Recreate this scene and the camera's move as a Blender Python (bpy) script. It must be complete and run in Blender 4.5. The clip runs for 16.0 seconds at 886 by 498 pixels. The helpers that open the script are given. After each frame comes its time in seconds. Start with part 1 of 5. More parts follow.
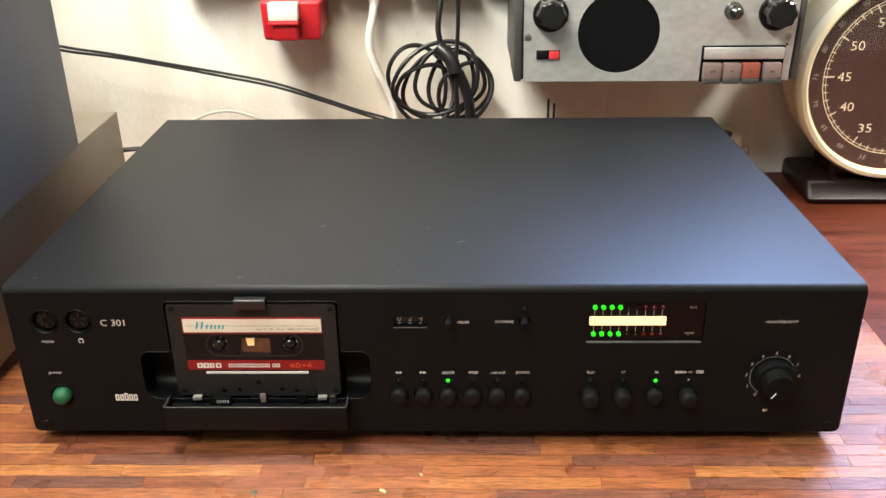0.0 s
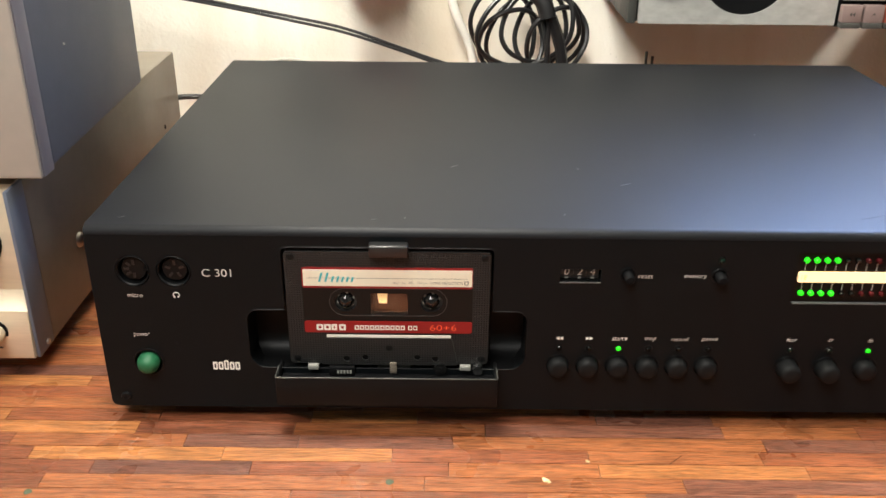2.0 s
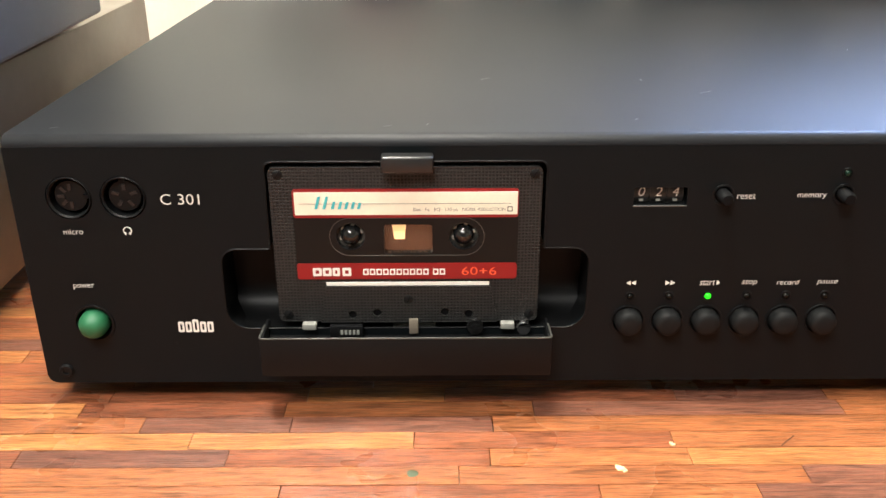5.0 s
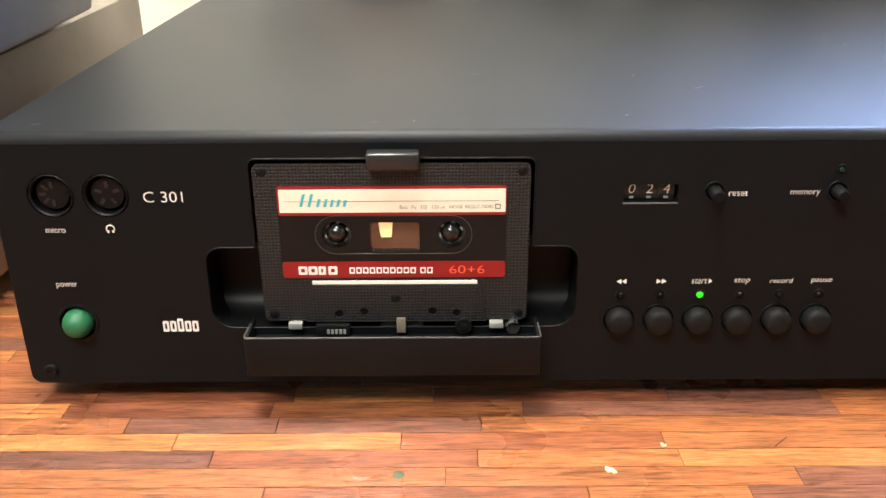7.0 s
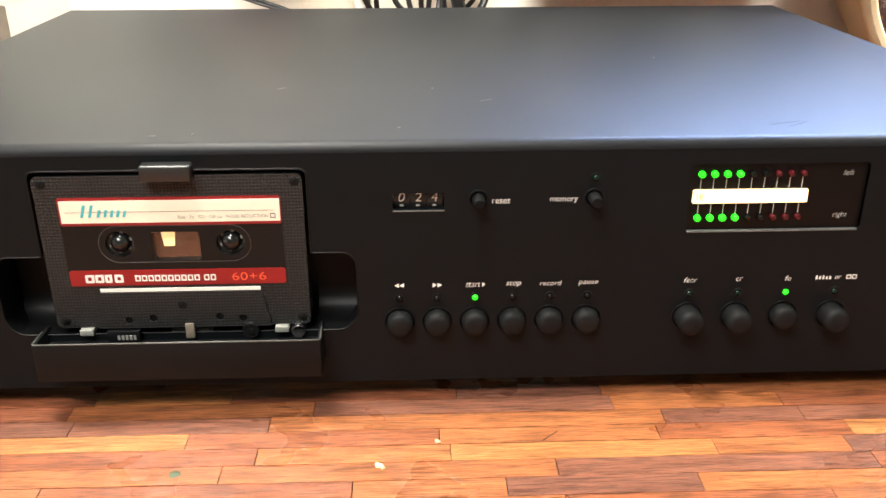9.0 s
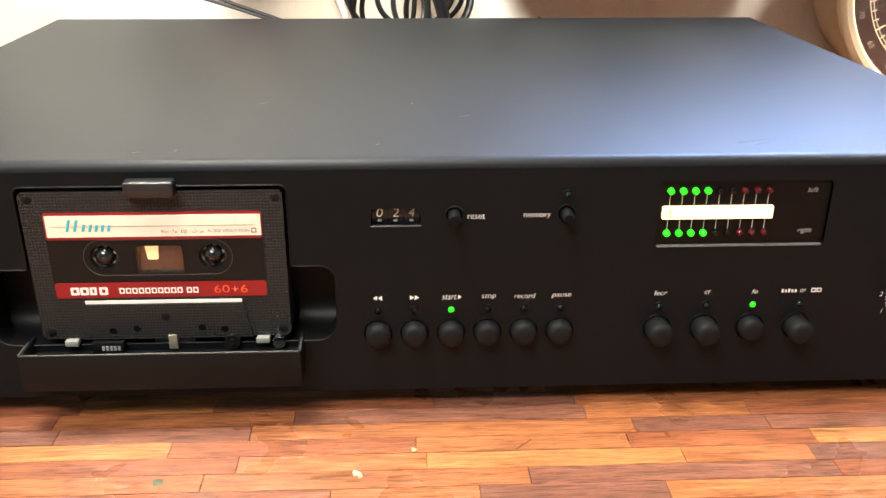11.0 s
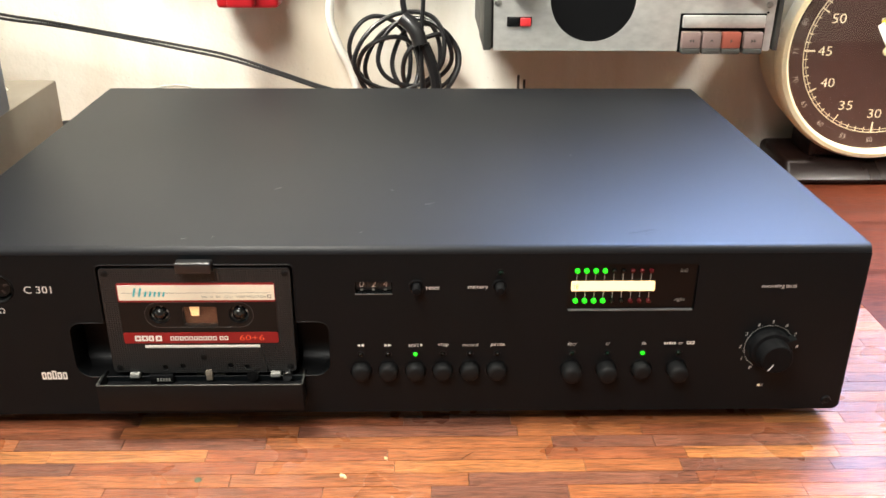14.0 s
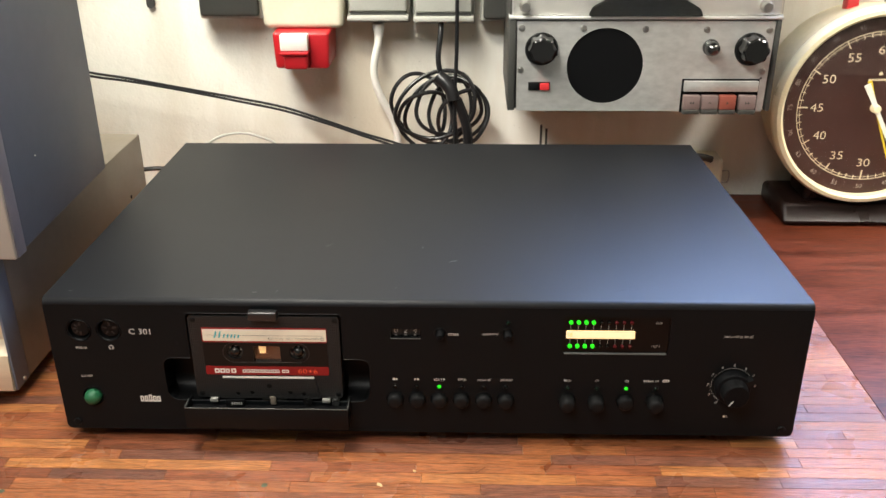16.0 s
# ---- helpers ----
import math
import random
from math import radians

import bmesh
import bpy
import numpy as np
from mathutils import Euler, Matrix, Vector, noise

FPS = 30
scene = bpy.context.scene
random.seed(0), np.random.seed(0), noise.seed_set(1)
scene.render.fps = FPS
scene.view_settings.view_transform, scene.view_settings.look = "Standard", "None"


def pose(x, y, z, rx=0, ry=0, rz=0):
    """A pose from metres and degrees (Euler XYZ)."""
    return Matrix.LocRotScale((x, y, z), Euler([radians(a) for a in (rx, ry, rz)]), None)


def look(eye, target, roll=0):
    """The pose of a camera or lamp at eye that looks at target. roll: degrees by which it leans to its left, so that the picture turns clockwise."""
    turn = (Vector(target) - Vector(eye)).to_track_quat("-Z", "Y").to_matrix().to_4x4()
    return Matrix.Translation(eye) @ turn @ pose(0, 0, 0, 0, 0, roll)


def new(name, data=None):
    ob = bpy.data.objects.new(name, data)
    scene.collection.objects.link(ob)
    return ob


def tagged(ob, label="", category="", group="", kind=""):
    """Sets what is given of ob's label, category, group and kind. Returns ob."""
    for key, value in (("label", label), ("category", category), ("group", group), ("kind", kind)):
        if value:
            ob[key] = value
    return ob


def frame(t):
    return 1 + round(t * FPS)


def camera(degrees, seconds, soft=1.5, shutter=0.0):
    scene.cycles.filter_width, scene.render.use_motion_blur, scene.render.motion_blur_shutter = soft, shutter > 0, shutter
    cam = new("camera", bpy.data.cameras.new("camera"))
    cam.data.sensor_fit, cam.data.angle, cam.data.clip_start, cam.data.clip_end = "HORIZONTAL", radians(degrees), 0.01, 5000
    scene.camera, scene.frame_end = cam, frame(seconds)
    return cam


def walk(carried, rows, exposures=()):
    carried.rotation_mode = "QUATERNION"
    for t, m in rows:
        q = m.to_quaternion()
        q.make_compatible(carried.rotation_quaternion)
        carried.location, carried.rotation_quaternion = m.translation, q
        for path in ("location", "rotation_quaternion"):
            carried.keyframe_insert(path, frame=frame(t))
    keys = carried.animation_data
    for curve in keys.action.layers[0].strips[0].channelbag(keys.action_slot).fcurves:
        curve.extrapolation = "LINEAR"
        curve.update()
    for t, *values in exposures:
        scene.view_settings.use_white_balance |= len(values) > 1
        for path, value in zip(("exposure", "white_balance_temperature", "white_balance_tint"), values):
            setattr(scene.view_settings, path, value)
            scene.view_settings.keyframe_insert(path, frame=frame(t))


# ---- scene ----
cam = camera(52.4, 16.0, shutter=0.3)
PATH = [
    (0, (0.0178, -0.4680, 0.3610), (-0.0222, 1.3370, -0.4980), -0.7),
    (0.5, (0.0178, -0.4750, 0.3620), (-0.0252, 1.3360, -0.4870), -0.1),
    (1, (0.0008, -0.4770, 0.3540), (-0.0422, 1.3410, -0.4770), 0.7),
    (1.5, (-0.0472, -0.4450, 0.3240), (-0.0712, 1.3680, -0.5190), 1.0),
    (2, (-0.0803, -0.3950, 0.2930), (-0.0833, 1.4090, -0.5710), 0.5),
    (2.5, (-0.0874, -0.3470, 0.2580), (-0.0334, 1.4530, -0.6130), 1.1),
    (3, (-0.0944, -0.3250, 0.2230), (-0.0394, 1.4920, -0.6110), 1.3),
    (3.5, (-0.0944, -0.3200, 0.2140), (-0.0664, 1.5080, -0.5960), 0.3),
    (4, (-0.0954, -0.3180, 0.2080), (-0.0824, 1.5130, -0.5980), -0.1),
    (6.5, (-0.0924, -0.3130, 0.2080), (-0.0954, 1.5170, -0.6010), -0.3),
    (7, (-0.0884, -0.3110, 0.2060), (-0.0954, 1.5170, -0.6050), -0.4),
    (7.5, (-0.0804, -0.3090, 0.2060), (-0.0884, 1.5140, -0.6160), -0.5),
    (8, (-0.0514, -0.3100, 0.2090), (-0.0464, 1.5160, -0.6070), -0.6),
    (8.5, (-0.0174, -0.3180, 0.2080), (0.0196, 1.5140, -0.5940), -0.5),
    (9, (-0.0154, -0.3270, 0.2120), (0.0516, 1.5060, -0.5850), -0.1),
    (11.5, (-0.0094, -0.3340, 0.2230), (0.0786, 1.4970, -0.5780), 0.3),
    (12, (-0.0094, -0.3330, 0.2250), (0.0736, 1.4990, -0.5740), 0.5),
    (12.5, (-0.0104, -0.3370, 0.2290), (0.0726, 1.4940, -0.5710), 0.5),
    (13, (-0.0084, -0.3460, 0.2390), (0.0736, 1.4830, -0.5670), 0.5),
    (13.5, (0.0017, -0.3800, 0.2670), (0.0717, 1.4440, -0.5510), 0.5),
    (14, (0.0138, -0.4340, 0.3120), (0.0588, 1.3840, -0.5220), 0.4),
    (14.5, (0.0188, -0.4700, 0.3480), (0.0408, 1.3420, -0.4980), 0.1),
    (15, (0.0228, -0.5010, 0.3830), (0.0128, 1.3140, -0.4580), -0.2),
    (15.5, (0.0328, -0.5220, 0.3930), (-0.0082, 1.2950, -0.4430), -0.2),
    (16, (0.0278, -0.5220, 0.3950), (-0.0252, 1.2910, -0.4470), -0.3),
]
walk(cam, [(t, look(eye, target, roll)) for t, eye, target, roll in PATH],
     exposures=[(0.0, -0.46), (1.0, -0.43), (1.6, -0.40), (2.5, -0.25), (3.2, 0.05), (4.0, 0.14), (7.0, 0.17), (9.0, 0.26), (12.5, 0.26), (13.3, 0.15), (14.0, -0.17), (14.6, -0.52), (16.0, -0.68)])

# ---- light ----
world = bpy.data.worlds.new("world")
scene.world = world
world.use_nodes = True
sky = world.node_tree.nodes.new("ShaderNodeTexSky")
sky.sky_type, sky.sun_disc, sky.sun_elevation, sky.sun_rotation = "NISHITA", False, radians(30), radians(90)
world.node_tree.links.new(sky.outputs[0], world.node_tree.nodes["Background"].inputs[0])
world.node_tree.nodes["Background"].inputs[1].default_value = 0.1


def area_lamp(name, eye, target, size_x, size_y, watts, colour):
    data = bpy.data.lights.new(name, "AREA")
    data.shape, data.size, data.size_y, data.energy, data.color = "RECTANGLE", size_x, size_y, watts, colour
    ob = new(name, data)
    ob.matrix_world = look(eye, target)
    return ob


# a warm tube over the bench, a cool lamp over the side table, the room's ceiling light
area_lamp("bench_lamp", (-0.34, 0.09, 0.84), (-0.26, 0.17, 0.0), 0.70, 0.06, 27.0, (1.0, 0.95, 0.83))
# added warm fill at the right, brightens the wall beside the recorder and the timer
area_lamp("unseen_warm_fill", (0.78, 0.14, 0.88), (0.58, 0.27, 0.0), 0.36, 0.10, 4.6, (1.0, 0.94, 0.83)).data.spread = radians(80)
area_lamp("cool_lamp", (0.43, 0.440, 0.57), (0.31, -0.14, 0.0), 0.46, 0.14, 8.6, (0.38, 0.55, 1.0)).data.spread = radians(90)
area_lamp("ceiling_light", (-0.45, -0.9, 1.46), (-0.15, -0.2, 0.0), 0.9, 0.5, 51.0, (1.0, 0.975, 0.92))

# ---- materials ----


def material(name, colour, rough=0.5, metal=0.0, vary=0.0, scale=40.0, bump=0.0, bump_scale=400.0, stretch=(1, 1, 1), coat=0.0, spec=0.5, even=False):
    """A principled material; vary mixes two scales of noise into the colour, bump gives fine relief."""
    m = bpy.data.materials.new(name)
    m.use_nodes = True
    nodes, links = m.node_tree.nodes, m.node_tree.links
    b = nodes["Principled BSDF"]
    b.inputs["Base Color"].default_value = (*colour, 1)
    b.inputs["Roughness"].default_value = rough
    b.inputs["Metallic"].default_value = metal
    b.inputs["Coat Weight"].default_value = coat
    b.inputs["Specular IOR Level"].default_value = spec
    geo = nodes.new("ShaderNodeNewGeometry")
    mapping = nodes.new("ShaderNodeMapping")
    mapping.inputs["Scale"].default_value = stretch
    links.new(geo.outputs["Position"], mapping.inputs["Vector"])
    if vary:
        n1, n2 = nodes.new("ShaderNodeTexNoise"), nodes.new("ShaderNodeTexNoise")
        n1.inputs["Scale"].default_value, n1.inputs["Detail"].default_value = scale, 5
        n2.inputs["Scale"].default_value, n2.inputs["Detail"].default_value = scale * 9, 4
        for n in (n1, n2):
            links.new(mapping.outputs[0], n.inputs["Vector"])
        add = nodes.new("ShaderNodeMath")
        add.operation = "ADD"
        links.new(n1.outputs[0], add.inputs[0])
        links.new(n2.outputs[0], add.inputs[1])
        rng = nodes.new("ShaderNodeMapRange")
        rng.inputs[1].default_value, rng.inputs[2].default_value = 0.6, 1.4
        rng.inputs[3].default_value, rng.inputs[4].default_value = 1 - vary, 1 + vary
        links.new(add.outputs[0], rng.inputs[0])
        mul = nodes.new("ShaderNodeVectorMath")
        mul.operation = "SCALE"
        mul.inputs[0].default_value = colour
        links.new(rng.outputs[0], mul.inputs["Scale"])
        links.new(mul.outputs[0], b.inputs["Base Color"])
        if even:
            return m
        r2 = nodes.new("ShaderNodeMapRange")
        r2.inputs[1].default_value, r2.inputs[2].default_value = 0.3, 0.7
        r2.inputs[3].default_value, r2.inputs[4].default_value = max(rough - 0.08, 0.02), min(rough + 0.08, 1)
        links.new(n1.outputs[0], r2.inputs[0])
        links.new(r2.outputs[0], b.inputs["Roughness"])
    if bump:
        n3, bp = nodes.new("ShaderNodeTexNoise"), nodes.new("ShaderNodeBump")
        n3.inputs["Scale"].default_value, n3.inputs["Detail"].default_value = bump_scale, 3
        links.new(mapping.outputs[0], n3.inputs["Vector"])
        bp.inputs["Strength"].default_value, bp.inputs["Distance"].default_value = bump, 0.002
        links.new(n3.outputs[0], bp.inputs["Height"])
        links.new(bp.outputs[0], b.inputs["Normal"])
    return m


def glow(name, colour, strength):
    m = material(name, colour, 0.3)
    b = m.node_tree.nodes["Principled BSDF"]
    b.inputs["Emission Color"].default_value = (*colour, 1)
    b.inputs["Emission Strength"].default_value = strength
    return m


def stave_material(name, low, high):
    """Oiled hardwood staves of one timber: tone by piece, pores and streaks along the grain."""
    m = bpy.data.materials.new(name)
    m.use_nodes = True
    nodes, links = m.node_tree.nodes, m.node_tree.links
    b = nodes["Principled BSDF"]
    info, geo = nodes.new("ShaderNodeObjectInfo"), nodes.new("ShaderNodeNewGeometry")
    add = nodes.new("ShaderNodeMath")
    add.operation = "ADD"
    links.new(info.outputs["Random"], add.inputs[0])
    links.new(geo.outputs["Random Per Island"], add.inputs[1])
    frac = nodes.new("ShaderNodeMath")
    frac.operation = "FRACT"
    links.new(add.outputs[0], frac.inputs[0])
    ramp = nodes.new("ShaderNodeValToRGB")
    cr = ramp.color_ramp
    cr.elements[0].position, cr.elements[0].color = 0.0, (*low, 1)
    cr.elements[1].position, cr.elements[1].color = 1.0, (*high, 1)
    links.new(frac.outputs[0], ramp.inputs[0])
    shift = nodes.new("ShaderNodeCombineXYZ")
    times = nodes.new("ShaderNodeMath")
    times.operation, times.inputs[1].default_value = "MULTIPLY", 7.0
    links.new(frac.outputs[0], times.inputs[0])
    links.new(times.outputs[0], shift.inputs[2])
    pos = nodes.new("ShaderNodeVectorMath")
    links.new(geo.outputs["Position"], pos.inputs[0])
    links.new(shift.outputs[0], pos.inputs[1])
    mp = nodes.new("ShaderNodeMapping")
    mp.inputs["Scale"].default_value = (42, 480, 1)
    links.new(pos.outputs[0], mp.inputs["Vector"])
    grain = nodes.new("ShaderNodeTexNoise")
    grain.inputs["Scale"].default_value, grain.inputs["Detail"].default_value, grain.inputs["Roughness"].default_value = 1.0, 6, 0.65
    links.new(mp.outputs[0], grain.inputs["Vector"])
    mp2 = nodes.new("ShaderNodeMapping")
    mp2.inputs["Scale"].default_value = (110, 1600, 1)
    links.new(pos.outputs[0], mp2.inputs["Vector"])
    pore = nodes.new("ShaderNodeTexNoise")
    pore.inputs["Scale"].default_value, pore.inputs["Detail"].default_value = 1.0, 3
    links.new(mp2.outputs[0], pore.inputs["Vector"])
    g1 = nodes.new("ShaderNodeMapRange")
    g1.inputs[1].default_value, g1.inputs[2].default_value, g1.inputs[3].default_value, g1.inputs[4].default_value = 0.30, 0.70, 0.50, 1.46
    links.new(grain.outputs[0], g1.inputs[0])
    g2 = nodes.new("ShaderNodeMapRange")
    g2.inputs[1].default_value, g2.inputs[2].default_value, g2.inputs[3].default_value, g2.inputs[4].default_value = 0.36, 0.56, 0.56, 1.14
    links.new(pore.outputs[0], g2.inputs[0])
    gg = nodes.new("ShaderNodeMath")
    gg.operation = "MULTIPLY"
    links.new(g1.outputs[0], gg.inputs[0])
    links.new(g2.outputs[0], gg.inputs[1])
    blot = nodes.new("ShaderNodeTexNoise")
    blot.inputs["Scale"].default_value, blot.inputs["Detail"].default_value = 22, 3
    links.new(geo.outputs["Position"], blot.inputs["Vector"])
    g3 = nodes.new("ShaderNodeMapRange")
    g3.inputs[1].default_value, g3.inputs[2].default_value, g3.inputs[3].default_value, g3.inputs[4].default_value = 0.3, 0.7, 0.88, 1.10
    links.new(blot.outputs[0], g3.inputs[0])
    g4 = nodes.new("ShaderNodeMath")
    g4.operation = "MULTIPLY"
    links.new(gg.outputs[0], g4.inputs[0])
    links.new(g3.outputs[0], g4.inputs[1])
    sc = nodes.new("ShaderNodeVectorMath")
    sc.operation = "SCALE"
    links.new(ramp.outputs[0], sc.inputs[0])
    links.new(g4.outputs[0], sc.inputs["Scale"])
    links.new(sc.outputs[0], b.inputs["Base Color"])
    ro = nodes.new("ShaderNodeMapRange")
    ro.inputs[1].default_value, ro.inputs[2].default_value, ro.inputs[3].default_value, ro.inputs[4].default_value = 0.3, 0.7, 0.26, 0.31
    links.new(blot.outputs[0], ro.inputs[0])
    links.new(ro.outputs[0], b.inputs["Roughness"])
    bp = nodes.new("ShaderNodeBump")
    bp.inputs["Strength"].default_value, bp.inputs["Distance"].default_value = 0.4, 0.0006
    links.new(gg.outputs[0], bp.inputs["Height"])
    links.new(bp.outputs[0], b.inputs["Normal"])
    return m


def plaster_material():
    """Old whitewashed plaster: trowelled relief, pits, faint brownish stains."""
    m = bpy.data.materials.new("whitewashed_plaster")
    m.use_nodes = True
    nodes, links = m.node_tree.nodes, m.node_tree.links
    b = nodes["Principled BSDF"]
    b.inputs["Roughness"].default_value = 0.85
    geo = nodes.new("ShaderNodeNewGeometry")
    mp = nodes.new("ShaderNodeMapping")
    mp.inputs["Scale"].default_value = (1.3, 1, 0.28)
    links.new(geo.outputs["Position"], mp.inputs["Vector"])
    stain, fine, big = (nodes.new("ShaderNodeTexNoise") for _ in range(3))
    stain.inputs["Scale"].default_value, stain.inputs["Detail"].default_value = 9, 6
    links.new(mp.outputs[0], stain.inputs["Vector"])
    fine.inputs["Scale"].default_value, fine.inputs["Detail"].default_value = 330, 5
    big.inputs["Scale"].default_value, big.inputs["Detail"].default_value, big.inputs["Distortion"].default_value = 95, 5, 0.2
    for n in (fine, big):
        links.new(geo.outputs["Position"], n.inputs["Vector"])
    ramp = nodes.new("ShaderNodeValToRGB")
    cr = ramp.color_ramp
    cr.elements[0].position, cr.elements[0].color = 0.30, (0.66, 0.60, 0.49, 1)
    cr.elements[1].position, cr.elements[1].color = 0.56, (0.84, 0.83, 0.76, 1)
    links.new(stain.outputs[0], ramp.inputs[0])
    pits = nodes.new("ShaderNodeTexVoronoi")
    pits.inputs["Scale"].default_value = 60
    links.new(geo.outputs["Position"], pits.inputs["Vector"])
    pr = nodes.new("ShaderNodeMapRange")
    pr.inputs[1].default_value, pr.inputs[2].default_value, pr.inputs[3].default_value, pr.inputs[4].default_value = 0.022, 0.05, 0.72, 1.0
    links.new(pits.outputs["Distance"], pr.inputs[0])
    sc = nodes.new("ShaderNodeVectorMath")
    sc.operation = "SCALE"
    links.new(ramp.outputs[0], sc.inputs[0])
    links.new(pr.outputs[0], sc.inputs["Scale"])
    links.new(sc.outputs[0], b.inputs["Base Color"])
    ad = nodes.new("ShaderNodeMath")
    ad.operation, ad.inputs[2].default_value = "MULTIPLY_ADD", 0.0
    ad.inputs[1].default_value = 1.6
    links.new(big.outputs[0], ad.inputs[0])
    links.new(fine.outputs[0], ad.inputs[2])
    bp = nodes.new("ShaderNodeBump")
    bp.inputs["Strength"].default_value, bp.inputs["Distance"].default_value = 0.48, 0.0010
    links.new(ad.outputs[0], bp.inputs["Height"])
    links.new(bp.outputs[0], b.inputs["Normal"])
    return m


STAVES = {"dark": stave_material("dark_hardwood", (0.152, 0.060, 0.040), (0.192, 0.073, 0.045)),
          "red": stave_material("red_hardwood", (0.202, 0.064, 0.031), (0.265, 0.082, 0.035)),
          "orange": stave_material("orange_hardwood", (0.278, 0.094, 0.037), (0.338, 0.115, 0.042)),
          "honey": stave_material("honey_hardwood", (0.358, 0.136, 0.047), (0.43, 0.170, 0.057))}
PLASTER = plaster_material()
MAHOGANY = material("varnished_mahogany", (0.088, 0.021, 0.010), 0.44, vary=0.85, scale=3.0, bump=0.08, bump_scale=30, stretch=(2.5, 22, 1), spec=0.18)
SUBFLOOR = material("dark_wood_core", (0.06, 0.03, 0.018), 0.7, vary=0.2)
ROOM = material("room_paint", (0.60, 0.60, 0.53), 0.8, vary=0.06, scale=4)
FLOORING = material("grey_floor", (0.22, 0.20, 0.18), 0.7, vary=0.15, scale=8)
COVER = material("charcoal_lacquer", (0.0095, 0.0105, 0.0125), 0.48, vary=0.05, scale=60, spec=0.195, even=True)
PANEL = material("black_satin_panel", (0.0040, 0.0055, 0.0065), 0.46, vary=0.08, scale=60, spec=0.13, even=True)
PLASTIC = material("black_plastic", (0.0040, 0.0044, 0.0049), 0.50, vary=0.1, scale=60, spec=0.17, even=True)
MATTE = material("dull_black", (0.0028, 0.0030, 0.0036), 0.7, spec=0.12)
CATCHGREY = material("dark_grey_moulding", (0.012, 0.012, 0.0125), 0.32, vary=0.1, scale=90, even=True)
SOFTBLACK = material("soft_black_moulding", (0.0065, 0.0068, 0.007), 0.55, vary=0.1, scale=200, even=True)
GLOSSY = material("glossy_black", (0.008, 0.008, 0.008), 0.12)
RUBBER = material("black_rubber", (0.012, 0.012, 0.012), 0.75)
CABLE = material("black_cable", (0.012, 0.012, 0.013), 0.33)
PRINT = material("white_print", (0.78, 0.77, 0.72), 0.6)
SCRATCH = material("bare_scratch", (0.16, 0.16, 0.16), 0.5)
GREYPRINT = material("grey_print", (0.42, 0.41, 0.38), 0.6)
GREENBTN = material("green_button", (0.010, 0.105, 0.042), 0.55, vary=0.1, scale=300)
BUTTON = material("matt_black_button", (0.0062, 0.0066, 0.0070), 0.60, vary=0.1, scale=300, spec=0.16, even=True)
NOTCH = material("black_moulded_well", (0.0045, 0.0046, 0.0049), 0.42, vary=0.1, scale=120, spec=0.12, even=True)
# pale grey puts the highlight of the meter and counter sills into the colour
SILL = material("sill_highlight_grey", (0.10, 0.10, 0.10), 0.35, vary=0.2, scale=200, even=True)
LED_ON = glow("lit_green_led", (0.02, 0.85, 0.015), 1.15)
LED_GREEN = material("unlit_green_led", (0.003, 0.014, 0.009), 0.2, spec=0.3)
LED_RED = material("unlit_red_led", (0.060, 0.006, 0.008), 0.2, spec=0.4)
LED_DARK = material("unlit_dark_led", (0.004, 0.0045, 0.004), 0.2, spec=0.25)
SCALE_LIT = glow("lit_scale_strip", (1.0, 0.74, 0.42), 1.15)
STEEL = material("brushed_steel", (0.63, 0.63, 0.61), 0.40, 0.6, vary=0.17, scale=16, bump=0.06, bump_scale=260, stretch=(0.8, 1, 1.5))
SCREW = material("zinc_screw", (0.45, 0.44, 0.42), 0.35, 1.0, vary=0.15, scale=300)
DARKCHROME = material("dark_chrome", (0.16, 0.16, 0.16), 0.14, 1.0)
CHROME = material("chrome", (0.75, 0.75, 0.75), 0.12, 1.0)
SHELL = material("cassette_shell", (0.0085, 0.0080, 0.0074), 0.42, spec=0.25)
LABELBLACK = material("black_label", (0.006, 0.006, 0.006), 0.4, spec=0.2)
METERBLACK = material("meter_black", (0.003, 0.003, 0.0032), 0.32, spec=0.16)
LABELRED = material("red_label_band", (0.240, 0.005, 0.007), 0.45, vary=0.06, scale=200)
ORANGE = material("orange_red_print", (0.90, 0.115, 0.045), 0.5)
PAPER = material("cream_paper_strip", (0.80, 0.76, 0.62), 0.6, vary=0.05, scale=200)
INK = material("teal_felt_pen", (0.06, 0.42, 0.46), 0.6)
TAPE = material("brown_tape", (0.075, 0.030, 0.016), 0.28)
TAPEGLOW = glow("backlit_window", (1.0, 0.66, 0.30), 0.9)
GREYPLASTIC = material("light_grey_plastic", (0.42, 0.42, 0.38), 0.5, vary=0.06, scale=60)
MIDGREY = material("mid_grey_plastic", (0.24, 0.24, 0.22), 0.5)
CREAM = material("cream_bakelite", (0.70, 0.665, 0.52), 0.42, vary=0.08, scale=30)
REDPLASTIC = material("red_plug_plastic", (0.43, 0.011, 0.017), 0.36, vary=0.08, scale=60)
WHITECABLE = material("white_cable", (0.84, 0.82, 0.76), 0.5, vary=0.05, scale=60)
DARKGREY = material("dark_grey_plastic", (0.045, 0.046, 0.042), 0.5, vary=0.1, scale=60)
BLUEGREY = material("blue_grey_hammer_paint", (0.112, 0.132, 0.176), 0.48, vary=0.06, scale=12, bump=0.08, bump_scale=900)
# frame side coloured paler and bluer for the cool light that falls on it
FRAMELIT = material("cool_lit_frame_paint", (0.22, 0.225, 0.27), 0.42, vary=0.06, scale=14, bump=0.05, bump_scale=900)
WARMGREY = material("warm_grey_paint", (0.40, 0.37, 0.33), 0.5, vary=0.06, scale=14, bump=0.05, bump_scale=900)
